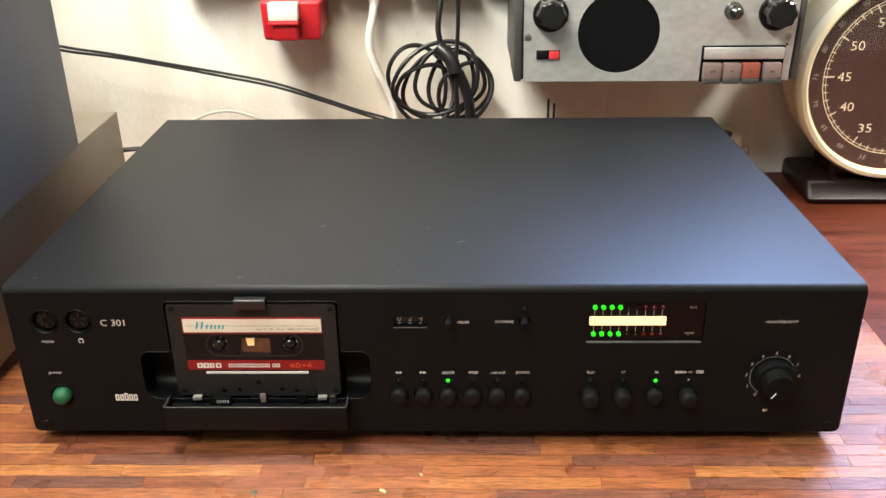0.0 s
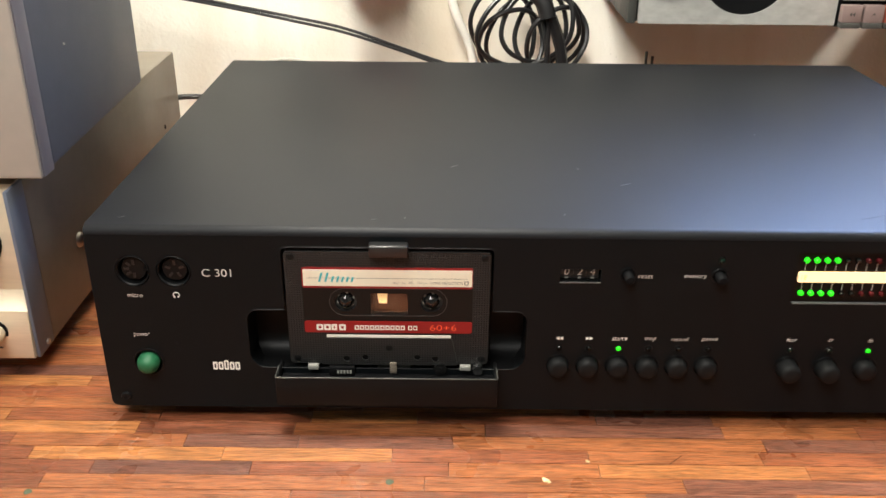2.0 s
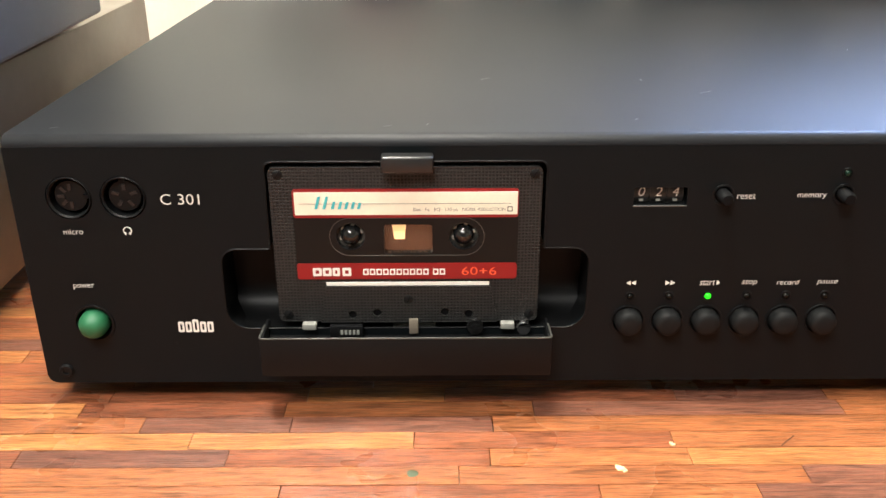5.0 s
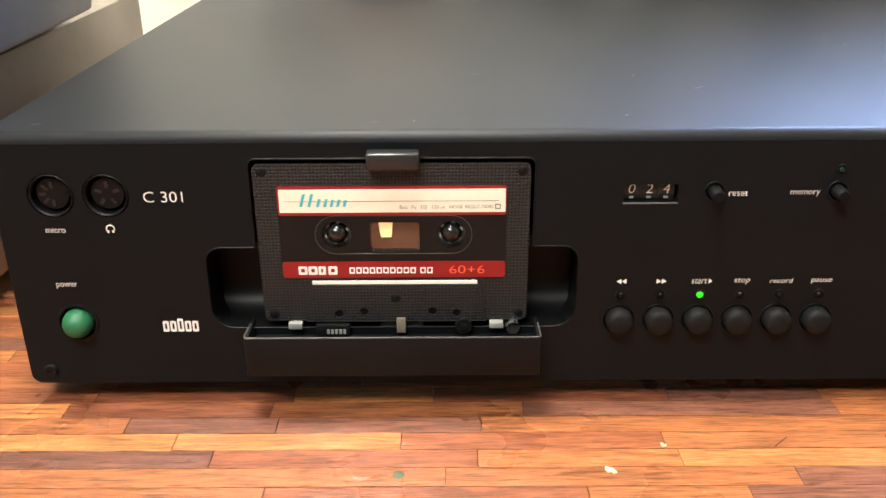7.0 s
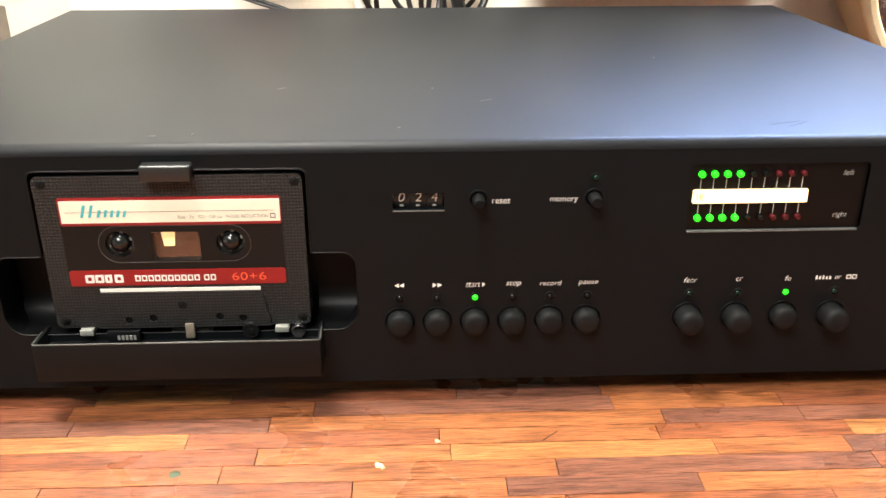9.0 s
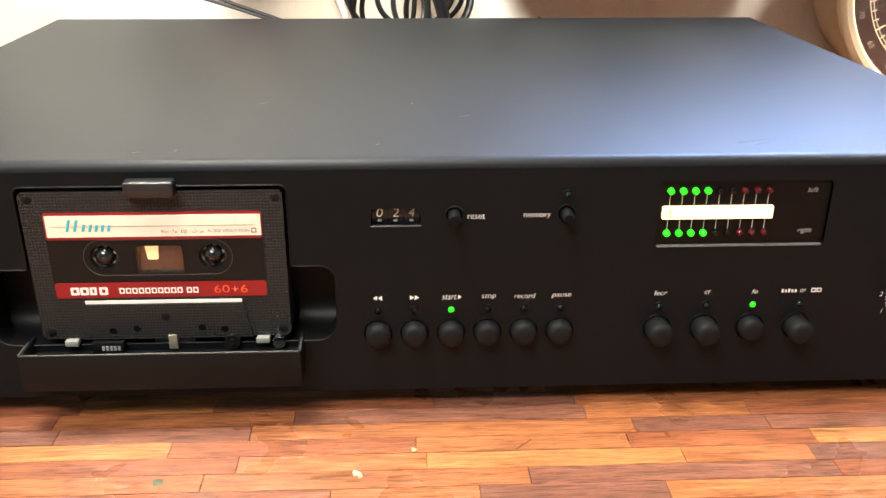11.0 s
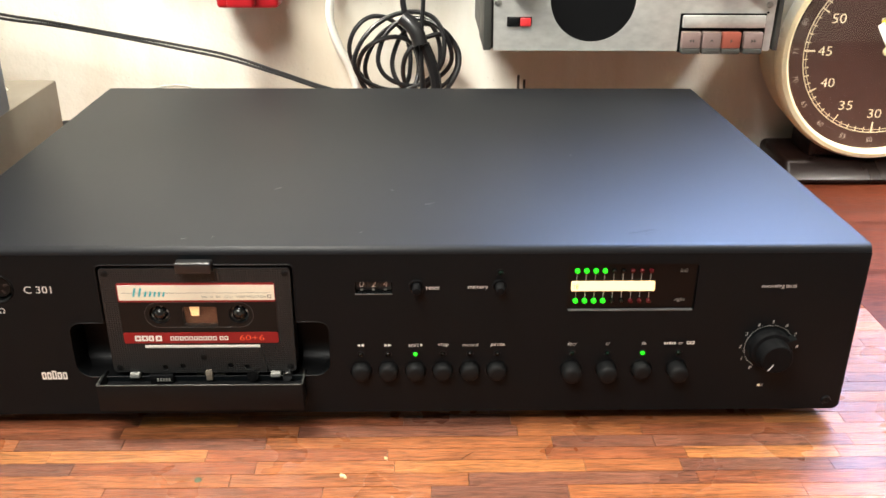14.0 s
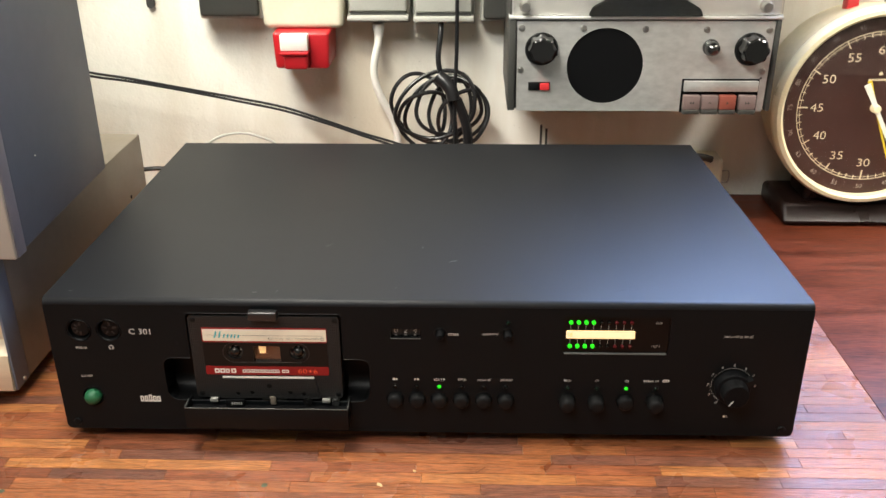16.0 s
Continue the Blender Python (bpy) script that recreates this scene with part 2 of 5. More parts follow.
BEIGE = material("beige_sheet_metal", (0.19, 0.16, 0.125), 0.45, vary=0.08, scale=14, bump=0.05, bump_scale=900)
CHAMPAGNE = material("champagne_aluminium", (0.68, 0.58, 0.44), 0.40, 0.25, vary=0.08, scale=30, bump=0.05, bump_scale=500, stretch=(0.2, 1, 3))
CASECREAM = material("cream_enamel", (0.62, 0.53, 0.34), 0.38, vary=0.08, scale=16)
BEZEL = material("ivory_bezel", (0.86, 0.76, 0.50), 0.34, vary=0.06, scale=30)
DIAL = material("brown_dial", (0.040, 0.017, 0.014), 0.45, vary=0.12, scale=30)
DIALPRINT = material("cream_dial_print", (0.74, 0.66, 0.46), 0.6)
YELLOW = material("yellow_hand", (0.72, 0.56, 0.03), 0.5)
BROWNBASE = material("dark_brown_bakelite", (0.012, 0.0062, 0.0052), 0.32, vary=0.2, scale=40, spec=0.3)
KEYPINK = material("faded_pink_key", (0.20, 0.145, 0.135), 0.4, vary=0.08, scale=120)
KEYRED = material("faded_red_key", (0.26, 0.070, 0.048), 0.4, vary=0.08, scale=120)
REDSWITCH = material("red_slide", (0.62, 0.035, 0.04), 0.4)
DARKPRINT = material("dark_print", (0.05, 0.045, 0.04), 0.6)
VERDIGRIS = material("green_paint_spot", (0.060, 0.085, 0.050), 0.6)
CHIP = material("pale_wood_chip", (0.66, 0.52, 0.30), 0.7, vary=0.1, scale=300)


def glass_material(name, tint, rough=0.03):
    m = material(name, tint, rough)
    b = m.node_tree.nodes["Principled BSDF"]
    b.inputs["Transmission Weight"].default_value, b.inputs["IOR"].default_value = 1.0, 1.45
    return m


SMOKED = glass_material("clear_acrylic", (0.86, 0.85, 0.82))


def shell_grid():
    """A fine waffle relief on the shell of the cassette."""
    nodes, links = SHELL.node_tree.nodes, SHELL.node_tree.links
    geo, sep = nodes.new("ShaderNodeNewGeometry"), nodes.new("ShaderNodeSeparateXYZ")
    links.new(geo.outputs["Position"], sep.inputs[0])
    waves = []
    for axis in (0, 2):
        k, s = nodes.new("ShaderNodeMath"), nodes.new("ShaderNodeMath")
        k.operation, k.inputs[1].default_value = "MULTIPLY", 2 * math.pi / 0.00130
        s.operation = "SINE"
        links.new(sep.outputs[axis], k.inputs[0])
        links.new(k.outputs[0], s.inputs[0])
        waves.append(s)
    mx = nodes.new("ShaderNodeMath")
    mx.operation = "MAXIMUM"
    links.new(waves[0].outputs[0], mx.inputs[0])
    links.new(waves[1].outputs[0], mx.inputs[1])
    tone = nodes.new("ShaderNodeMapRange")
    tone.inputs[1].default_value, tone.inputs[2].default_value, tone.inputs[3].default_value, tone.inputs[4].default_value = -0.1, 1.0, 0.0040, 0.026
    links.new(mx.outputs[0], tone.inputs[0])
    links.new(tone.outputs[0], nodes["Principled BSDF"].inputs["Base Color"])
    bp = nodes.new("ShaderNodeBump")
    bp.inputs["Strength"].default_value, bp.inputs["Distance"].default_value = 0.5, 0.0003
    links.new(mx.outputs[0], bp.inputs["Height"])
    links.new(bp.outputs[0], nodes["Principled BSDF"].inputs["Normal"])


shell_grid()

# ---- mesh helpers ----


def link_mesh(name, bm, mat, parent=None, smooth=False):
    bmesh.ops.recalc_face_normals(bm, faces=bm.faces)
    me = bpy.data.meshes.new(name)
    bm.to_mesh(me)
    bm.free()
    for f in me.polygons:
        f.use_smooth = smooth
    if smooth:
        me.set_sharp_from_angle(angle=radians(38))
    me.materials.append(mat)
    ob = new(name, me)
    ob.parent = parent
    return ob


def part(name, bm, mat, parent, label="", smooth=True):
    ob = link_mesh(name, bm, mat, parent, smooth)
    return tagged(ob, label) if label else ob


def thing(name, label, category, group="", kind="", at=(0, 0, 0)):
    """An empty at the base of a thing; its parts are given in world metres."""
    ob = new(name)
    ob.empty_display_size = 0.02
    return tagged(ob, label, category, group, kind)


def box(x0, x1, y0, y1, z0, z1, bevel=0.0, seg=2, bm=None):
    own = bmesh.new()
    bmesh.ops.create_cube(own, size=1, matrix=Matrix.Translation(((x0 + x1) / 2, (y0 + y1) / 2, (z0 + z1) / 2)) @ Matrix.Diagonal((x1 - x0, y1 - y0, z1 - z0, 1)))
    if bevel:
        bmesh.ops.bevel(own, geom=own.edges[:], offset=bevel, segments=seg, affect="EDGES", profile=0.5)
    return merge(bm, own)


def merge(bm, own):
    if bm is None:
        return own
    me = bpy.data.meshes.new("join")
    own.to_mesh(me)
    own.free()
    bm.from_mesh(me)
    bpy.data.meshes.remove(me)
    return bm


def lathe(profile, centre, axis="y", n=32, bm=None, wobble=0.0, lobes=0):
    """A solid of revolution: profile is (radius, along) pairs; axis -y points to the viewer."""
    own = bmesh.new()
    rings = []
    for r, a in profile:
        ring = []
        for i in range(n):
            t = 2 * math.pi * i / n
            rr = r * (1 + wobble * math.cos(lobes * t)) if r > 1e-6 else 0
            p = (rr * math.cos(t), a, rr * math.sin(t)) if axis == "y" else ((rr * math.cos(t), rr * math.sin(t), a) if axis == "z" else (a, rr * math.cos(t), rr * math.sin(t)))
            ring.append(own.verts.new(Vector(centre) + Vector(p)))
        rings.append(ring)
    for a, b in zip(rings, rings[1:]):
        for i in range(n):
            own.faces.new((a[i], a[(i + 1) % n], b[(i + 1) % n], b[i]))
    bmesh.ops.remove_doubles(own, verts=own.verts, dist=1e-6)
    return merge(bm, own)


def ring_points(cx, cz, r, n=28, r2=None):
    return [(cx + r * math.cos(2 * math.pi * i / n), cz + (r2 or r) * math.sin(2 * math.pi * i / n)) for i in range(n)]


def round_poly(points, radii, n=5):
    """A polygon in (x, z) with rounded corners."""
    out, k = [], len(points)
    for i, (p, r) in enumerate(zip(points, radii)):
        p, a, b = Vector(p), Vector(points[i - 1]), Vector(points[(i + 1) % k])
        if r <= 0:
            out.append(tuple(p))
            continue
        u, v = (a - p).normalized(), (b - p).normalized()
        half = u.angle(v) / 2
        d = r / math.tan(half)
        c = p + (u + v).normalized() * (r / math.sin(half))
        s, e = p + u * d - c, p + v * d - c
        t0 = math.atan2(s.y, s.x)
        turn = (math.atan2(e.y, e.x) - t0 + math.pi) % (2 * math.pi) - math.pi
        out += [(c.x + r * math.cos(t0 + turn * j / n), c.y + r * math.sin(t0 + turn * j / n)) for j in range(n + 1)]
    return out


def rounded(x0, x1, z0, z1, r, n=5):
    return round_poly([(x0, z0), (x1, z0), (x1, z1), (x0, z1)], [r] * 4, n)


def plate(outer, holes, y0, y1, bm=None):
    """A flat plate in the xz plane with holes through it, from y0 to y1."""
    own = bmesh.new()
    edges = []
    for loop in [outer, *holes]:
        vs = [own.verts.new((x, y0, z)) for x, z in loop]
        edges += [own.edges.new((vs[i], vs[(i + 1) % len(vs)])) for i in range(len(vs))]
    if holes:
        bmesh.ops.triangle_fill(own, use_beauty=True, use_dissolve=False, edges=edges)
    else:
        own.faces.new(own.verts[:])
    got = bmesh.ops.extrude_face_region(own, geom=own.faces[:])
    bmesh.ops.translate(own, verts=[g for g in got["geom"] if isinstance(g, bmesh.types.BMVert)], vec=(0, y1 - y0, 0))
    return merge(bm, own)


def cup(outline, y0, y1, bm=None):
    """Walls going back from an outline and a floor: a recess."""
    own = bmesh.new()
    a = [own.verts.new((x, y0, z)) for x, z in outline]
    b = [own.verts.new((x, y1, z)) for x, z in outline]
    for i in range(len(a)):
        j = (i + 1) % len(a)
        own.faces.new((a[i], a[j], b[j], b[i]))
    own.faces.new(b)
    return merge(bm, own)


def smooth_path(points, steps=8, closed=False):
    pts = [Vector(p) for p in points]
    out, k = [], len(pts)
    for i in range(k if closed else k - 1):
        p1, p2 = pts[i], pts[(i + 1) % k]
        p0 = pts[i - 1] if (i > 0 or closed) else p1
        p3 = pts[(i + 2) % k] if (i + 2 < k or closed) else p2
        for j in range(steps):
            t = j / steps
            out.append(0.5 * (2 * p1 + (p2 - p0) * t + (2 * p0 - 5 * p1 + 4 * p2 - p3) * t * t + (3 * p1 - p0 - 3 * p2 + p3) * t ** 3))
    return out if closed else out + [pts[-1]]


def tube(points, r, n=8, closed=False, bm=None, steps=8):
    own = bmesh.new()
    path = smooth_path(points, steps, closed) if steps else [Vector(p) for p in points]
    rings, k, side = [], len(path), None
    for i, p in enumerate(path):
        a = path[i - 1] if (i > 0 or closed) else p
        b = path[(i + 1) % k] if (i + 1 < k or closed) else p
        d = (b - a).normalized()
        if side is None:
            side = d.orthogonal()
        side = (side - d * side.dot(d)).normalized()
        up = d.cross(side)
        rings.append([own.verts.new(p + r * (math.cos(2 * math.pi * j / n) * side + math.sin(2 * math.pi * j / n) * up)) for j in range(n)])
    for i in range(k if closed else k - 1):
        a, b = rings[i], rings[(i + 1) % k]
        for j in range(n):
            own.faces.new((a[j], a[(j + 1) % n], b[(j + 1) % n], b[j]))
    if not closed:
        own.faces.new(rings[0])
        own.faces.new(rings[-1])
    return merge(bm, own)


def lettering(words, cx, cz, y, width, height, mat, parent, slant=0.0, turn=0.0, depth=0.00012):
    """Printed words on a plate that faces -y, fitted to a width and a height."""
    cu = bpy.data.curves.new("print", "FONT")
    cu.body, cu.shear, cu.align_x, cu.align_y, cu.resolution_u, cu.offset = words, slant, "CENTER", "CENTER", 3, -0.007
    tmp = bpy.data.objects.new("print", cu)
    scene.collection.objects.link(tmp)
    bpy.context.view_layer.update()
    me = bpy.data.meshes.new_from_object(tmp.evaluated_get(bpy.context.evaluated_depsgraph_get()))
    bpy.data.objects.remove(tmp)
    xs, ys = [v.co.x for v in me.vertices], [v.co.y for v in me.vertices]
    mx, my = (min(xs) + max(xs)) / 2, (min(ys) + max(ys)) / 2
    sx, sy = width / (max(xs) - min(xs)), height / (max(ys) - min(ys))
    c, s = math.cos(turn), math.sin(turn)
    for v in me.vertices:
        a, b = (v.co.x - mx) * sx, (v.co.y - my) * sy
        v.co = (cx + a * c - b * s, y - depth, cz + a * s + b * c)
    me.materials.clear()
    me.materials.append(mat)
    ob = new("lettering", me)
    ob.parent = parent
    return tagged(ob, "printed word " + words if len(words) > 1 else "printed character " + words)


def bars(name, pieces, y, mat, parent, label="", depth=0.0003):
    """Flat printed bars: (x0, x1, z0, z1) each."""
    bm = bmesh.new()
    for x0, x1, z0, z1 in pieces:
        box(x0, x1, y - depth, y, z0, z1, bm=bm)
    return part(name, bm, mat, parent, label, smooth=False)

# ---- the large structure ----
WALL = 0.492


def structure(name, bm, mat, label, smooth=False):
    return tagged(link_mesh(name, bm, mat, None, smooth), label, name.split("_")[0], kind="structure")


structure("wall_back", box(-1.8, 1.8, WALL, WALL + 0.12, -0.9, 1.5), PLASTER, "rough whitewashed plaster wall behind the bench, faintly stained")
structure("wall_left", box(-1.92, -1.8, -2.2, WALL + 0.12, -0.9, 1.5), ROOM, "plain light wall closing the room")
right_wall = box(1.8, 1.92, -2.2, -0.25, -0.9, 1.5)
box(1.8, 1.92, 0.647, WALL + 0.12 + 0.1, -0.9, 1.5, bm=right_wall)
box(1.8, 1.92, -0.25, 0.647, -0.9, 0.25, bm=right_wall)
box(1.8, 1.92, -0.25, 0.647, 1.2, 1.5, bm=right_wall)
structure("wall_right", right_wall, ROOM, "plain light wall with a window opening")
structure("wall_front", box(-1.92, 1.92, -2.32, -2.2, -0.9, 1.5), ROOM, "plain light wall closing the room")
structure("ceiling", box(-1.92, 1.92, -2.32, WALL + 0.12, 1.5, 1.6), ROOM, "plain light ceiling")
structure("floor", box(-1.92, 1.92, -2.32, WALL + 0.12, -1.0, -0.9), FLOORING, "plain grey floor")

EDGE = 0.3375
worktop = tagged(link_mesh("worktop", box(-1.7, EDGE, -0.30, WALL - 0.001, -0.04, -0.0036), SUBFLOOR), "oiled hardwood block worktop of many narrow reddish staves", "worktop", kind="structure")
side_top = tagged(link_mesh("side_table_top", box(EDGE + 0.0008, 1.7, -0.30, WALL - 0.001, -0.03, -0.0004, 0.0006), MAHOGANY, None, True), "dark red-brown varnished mahogany table top beside the worktop", "table top", kind="structure")

# ---- the cassette deck ----
HALF, TOP, LOW, BACK = 0.2556, 0.1140, 0.0098, 0.332
deck = thing("cassette_deck", "flat black hi-fi cassette deck, playing, on the wooden worktop", "cassette deck")


def deck_cover():
    r, t = 0.0040, 0.0014
    arc = [(r - r * math.cos(a), TOP - r + r * math.sin(a)) for a in [math.pi / 2 * i / 7 for i in range(8)]]
    inner = [(r - (r - t) * math.cos(a), TOP - r + (r - t) * math.sin(a)) for a in [math.pi / 2 * i / 7 for i in range(8)]]
    back = [(BACK - 0.002, TOP), (BACK, TOP - 0.002), (BACK, LOW + 0.002), (BACK - t, LOW + 0.002), (BACK - t, TOP - t)]
    loop = arc + back + inner[::-1]
    bm = bmesh.new()
    ends = []
    for x in (-HALF, HALF):
        ends.append([bm.verts.new((x, y, z)) for y, z in loop])
    n = len(loop)
    for i in range(n):
        j = (i + 1) % n
        bm.faces.new((ends[0][i], ends[0][j], ends[1][j], ends[1][i]))
    for v in bm.verts:
        v.co.x -= (0.0086 if v.co.x > 0 else -0.0021) * v.co.y / BACK
    caps = [bm.faces.new(e) for e in ends]
    rim = [e for f in caps for e in f.edges]
    bmesh.ops.bevel(bm, geom=rim, offset=0.0006, segments=2, affect="EDGES", profile=0.5)
    return bm


part("cover", deck_cover(), COVER, deck, "charcoal lacquered sheet-metal cover with a few scratches")
for s in (-1, 1):
    bm = box(*sorted((s * (HALF - 0.0016), s * (HALF - 0.0003))), 0.0026, BACK - 0.0016, LOW, TOP - 0.0016)
    for v in bm.verts:
        v.co.x -= (0.0086 if s > 0 else -0.0021) * v.co.y / BACK
    part("side_panel", bm, COVER, deck)
part("bottom_plate", box(-HALF + 0.004, HALF - 0.012, 0.004, BACK - 0.002, LOW, LOW + 0.0014), MATTE, deck)
part("inner_chassis", box(-HALF + 0.004, HALF - 0.004, 0.030, 0.0315, LOW + 0.0016, TOP - 0.0016), MATTE, deck)

WELL = round_poly([(-0.1800, 0.0345), (-0.0380, 0.0345), (-0.0380, 0.0690), (-0.0556, 0.0690), (-0.0556, 0.1040), (-0.1606, 0.1040), (-0.1606, 0.0690), (-0.1800, 0.0690)],
                  [0.0085, 0.0085, 0.0060, 0.0008, 0.0030, 0.0030, 0.0008, 0.0060])
COUNTER = rounded(-0.0229, -0.0029, 0.0864, 0.0934, 0.0006)
METER = rounded(0.0926, 0.1630, 0.0755, 0.1036, 0.0018)
TRANSPORT = [-0.0211 + 0.0153 * i for i in range(6)]
TAPE_KEYS = [0.0974, 0.1174, 0.1374, 0.1576]
ROW = 0.0376
holes = [WELL, COUNTER, METER]
holes += [ring_points(x, 0.0903, 0.0087) for x in (-0.2341, -0.2138)]
holes += [ring_points(-0.2328, 0.0374, 0.0072)]
holes += [ring_points(x, ROW, 0.0063) for x in TRANSPORT + TAPE_KEYS]
holes += [ring_points(x, 0.0905, 0.0037) for x in (0.0104, 0.0555)]
part("front_panel", plate(round_poly([(-HALF, LOW), (HALF, LOW), (HALF, TOP - 0.0041), (-HALF, TOP - 0.0041)], [0.004, 0.004, 0.0002, 0.0002]), holes, 0.0, 0.0024), PANEL, deck, "black satin front panel with white lettering")

well_liner = cup(WELL, 0.0022, 0.0200)
part("cassette_well", well_liner, NOTCH, deck, "recessed black cassette well with finger notches")
part("well_rim", tube([(x, 0.0001, z) for x, z in WELL], 0.0004, 6, True, steps=0), PLASTIC, deck)
for x0, x1 in ((-0.1792, -0.1606), (-0.0556, -0.0388)):
    # the scooped floor of each finger notch
    bm = bmesh.new()
    line = [(0.0012, 0.0350), (0.0060, 0.0352)] + [(0.0085 + 0.0105 * math.sin(a), 0.0457 - 0.0105 * math.cos(a)) for a in [math.pi / 2 * i / 8 for i in range(9)]] + [(0.0192, 0.0680)]
    rows = [[bm.verts.new((x0, y, z)), bm.verts.new((x1, y, z))] for y, z in line]
    for a, b in zip(rows, rows[1:]):
        bm.faces.new((a[0], a[1], b[1], b[0]))
    part("notch_floor", bm, NOTCH, deck)

# the tray lip, the catch and what shows of the mechanism
bm = box(-0.1653, -0.0526, -0.0135, -0.0118, 0.0205, 0.0372, 0.0006)
box(-0.1653, -0.0526, -0.0118, 0.0016, 0.0205, 0.0220, 0.0005, bm=bm)
for x in (-0.1653, -0.0540):
    box(x, x + 0.0014, -0.0118, 0.0040, 0.0208, 0.0370, 0.0005, bm=bm)
# paler tube along the lip's top edge, drawn in place of its highlight
part("lip_highlight", tube([(-0.1650, -0.0020, 0.0372), (-0.1652, -0.0125, 0.0373), (-0.1645, -0.0134, 0.0373), (-0.0534, -0.0134, 0.0373), (-0.0527, -0.0125, 0.0373), (-0.0529, -0.0020, 0.0372)], 0.00042, 6, steps=0), DARKGREY, deck, "thin paler line for the highlight on the tray lip's edge")
tray = part("tray_lip", bm, PLASTIC, deck, "open black tray lip below the cassette")
part("tray_floor", box(-0.1636, -0.0542, -0.0116, 0.0180, 0.0300, 0.0315, 0.0003), MATTE, tray)
part("catch", box(-0.1170, -0.0978, -0.0054, 0.0050, 0.1010, 0.1074, 0.0010, 3), CATCHGREY, deck, "dark grey moulded catch over the cassette")
for x in (-0.1473, -0.0690):
    part("cassette_stop", box(x - 0.0027, x + 0.0027, -0.0028, 0.0030, 0.0352, 0.0378, 0.0004), MIDGREY, deck, "small pale grey stop")
part("centre_tongue", box(-0.1079, -0.1043, -0.0022, 0.0030, 0.0330, 0.0396, 0.0004), BEIGE, deck)
part("tape_head", box(-0.1145, -0.0975, 0.0010, 0.0100, 0.0318, 0.0362, 0.0006), DARKGREY, deck)
part("guide_roller", lathe([(0.0, -0.0030), (0.0014, -0.0030), (0.0014, -0.0022), (0.0032, -0.0022), (0.0036, -0.0010), (0.0036, 0.006)], (-0.0818, 0.0, 0.0358), n=20), GLOSSY, deck)
part("guide_roller", lathe([(0.0, -0.0022), (0.0026, -0.0022), (0.0030, -0.0012), (0.0030, 0.006)], (-0.0625, 0.0, 0.0350), n=20), CHROME, deck)
part("circuit_block", box(-0.1392, -0.1262, -0.0030, 0.0080, 0.0316, 0.0370, 0.0003), MATTE, deck)
bars("block_marking", [(-0.1350 + 0.0016 * i, -0.1340 + 0.0016 * i, 0.0335, 0.0354) for i in range(5)], -0.0031, MIDGREY, deck)

# sockets and power button
for x, pins in ((-0.2341, range(5)), (-0.2138, range(5))):
    sock = part("socket", lathe([(0.0087, 0.0002), (0.0087, 0.0120), (0.0, 0.0120)], (x, 0.0, 0.0903), n=36), MATTE, deck, "round five-pin audio socket")
    part("socket_ring", lathe([(0.0086, 0.0006), (0.0080, -0.0003), (0.0074, 0.0004), (0.0074, 0.0060), (0.0086, 0.0060)], (x, 0.0, 0.0903), n=36), PLASTIC, sock)
    part("socket_insert", lathe([(0.0, 0.0022), (0.0060, 0.0022), (0.0064, 0.0030), (0.0064, 0.0110)], (x, 0.0, 0.0903), n=32), PLASTIC, sock)
    for i in pins:
        a = math.radians(90 + 45 * i) if x < -0.22 else math.radians(72 * i + 18)
        cx, cz, c, s = x + 0.0036 * math.cos(a), 0.0903 + 0.0036 * math.sin(a), math.cos(a), math.sin(a)
        pts = [(cx + u * c - v * s, cz + u * s + v * c) for u, v in ((-0.0013, -0.0006), (0.0013, -0.0006), (0.0013, 0.0006), (-0.0013, 0.0006))]
        part("pin_hole", plate(pts, [], 0.0018, 0.0024), CATCHGREY, sock, smooth=False)
    part("key_notch", box(x + 0.0050, x + 0.0074, 0.0012, 0.0030, 0.0896, 0.0911) if x < -0.22 else box(x - 0.0012, x + 0.0012, 0.0012, 0.0030, 0.0965, 0.0977), MATTE, sock, smooth=False)
dome = [(0.0, -0.0066), (0.0016, -0.0065), (0.0032, -0.0059), (0.0043, -0.0048), (0.0052, -0.0034), (0.0057, -0.0016), (0.0058, 0.0008), (0.0058, 0.0060)]
power = part("power_button", lathe(dome, (-0.2328, 0.0, 0.0374), n=36), GREENBTN, deck, "domed green power button")
part("button_collar", lathe([(0.0066, 0.0006), (0.0072, -0.0006), (0.0080, -0.0006), (0.0082, 0.0004)], (-0.2328, 0.0, 0.0374), n=36), PLASTIC, power)

# transport and tape keys, each with its lamp
small_dome = [(0.0, -0.0054), (0.0028, -0.0053), (0.0042, -0.0049), (0.0050, -0.0040), (0.0053, -0.0026), (0.0054, 0.0), (0.0054, 0.006)]


def push_button(x, z, out=0.0):
    ob = part("push_button", lathe([(r, a - out if a < 0.001 else a) for r, a in small_dome], (x, 0.0, z), n=28), BUTTON, deck)
    part("button_collar", lathe([(0.0056, 0.0006), (0.0061, -0.0004), (0.0066, -0.0004), (0.0068, 0.0003)], (x, 0.0, z), n=28), PLASTIC, ob)
    return ob


def lamp(x, z, mat, r=0.0013, label=""):
    ob = part("indicator_lamp", lathe([(0.0, -0.0011), (r * 0.6, -0.0009), (r * 0.95, -0.0004), (r, 0.0003), (r, 0.002)], (x, 0.0, z), n=16), mat, deck, label)
    part("lamp_collar", lathe([(r * 1.08, 0.0002), (r * 1.25, -0.0004), (r * 1.55, -0.0004), (r * 1.7, 0.0002)], (x, 0.0, z), n=20), PLASTIC, ob)


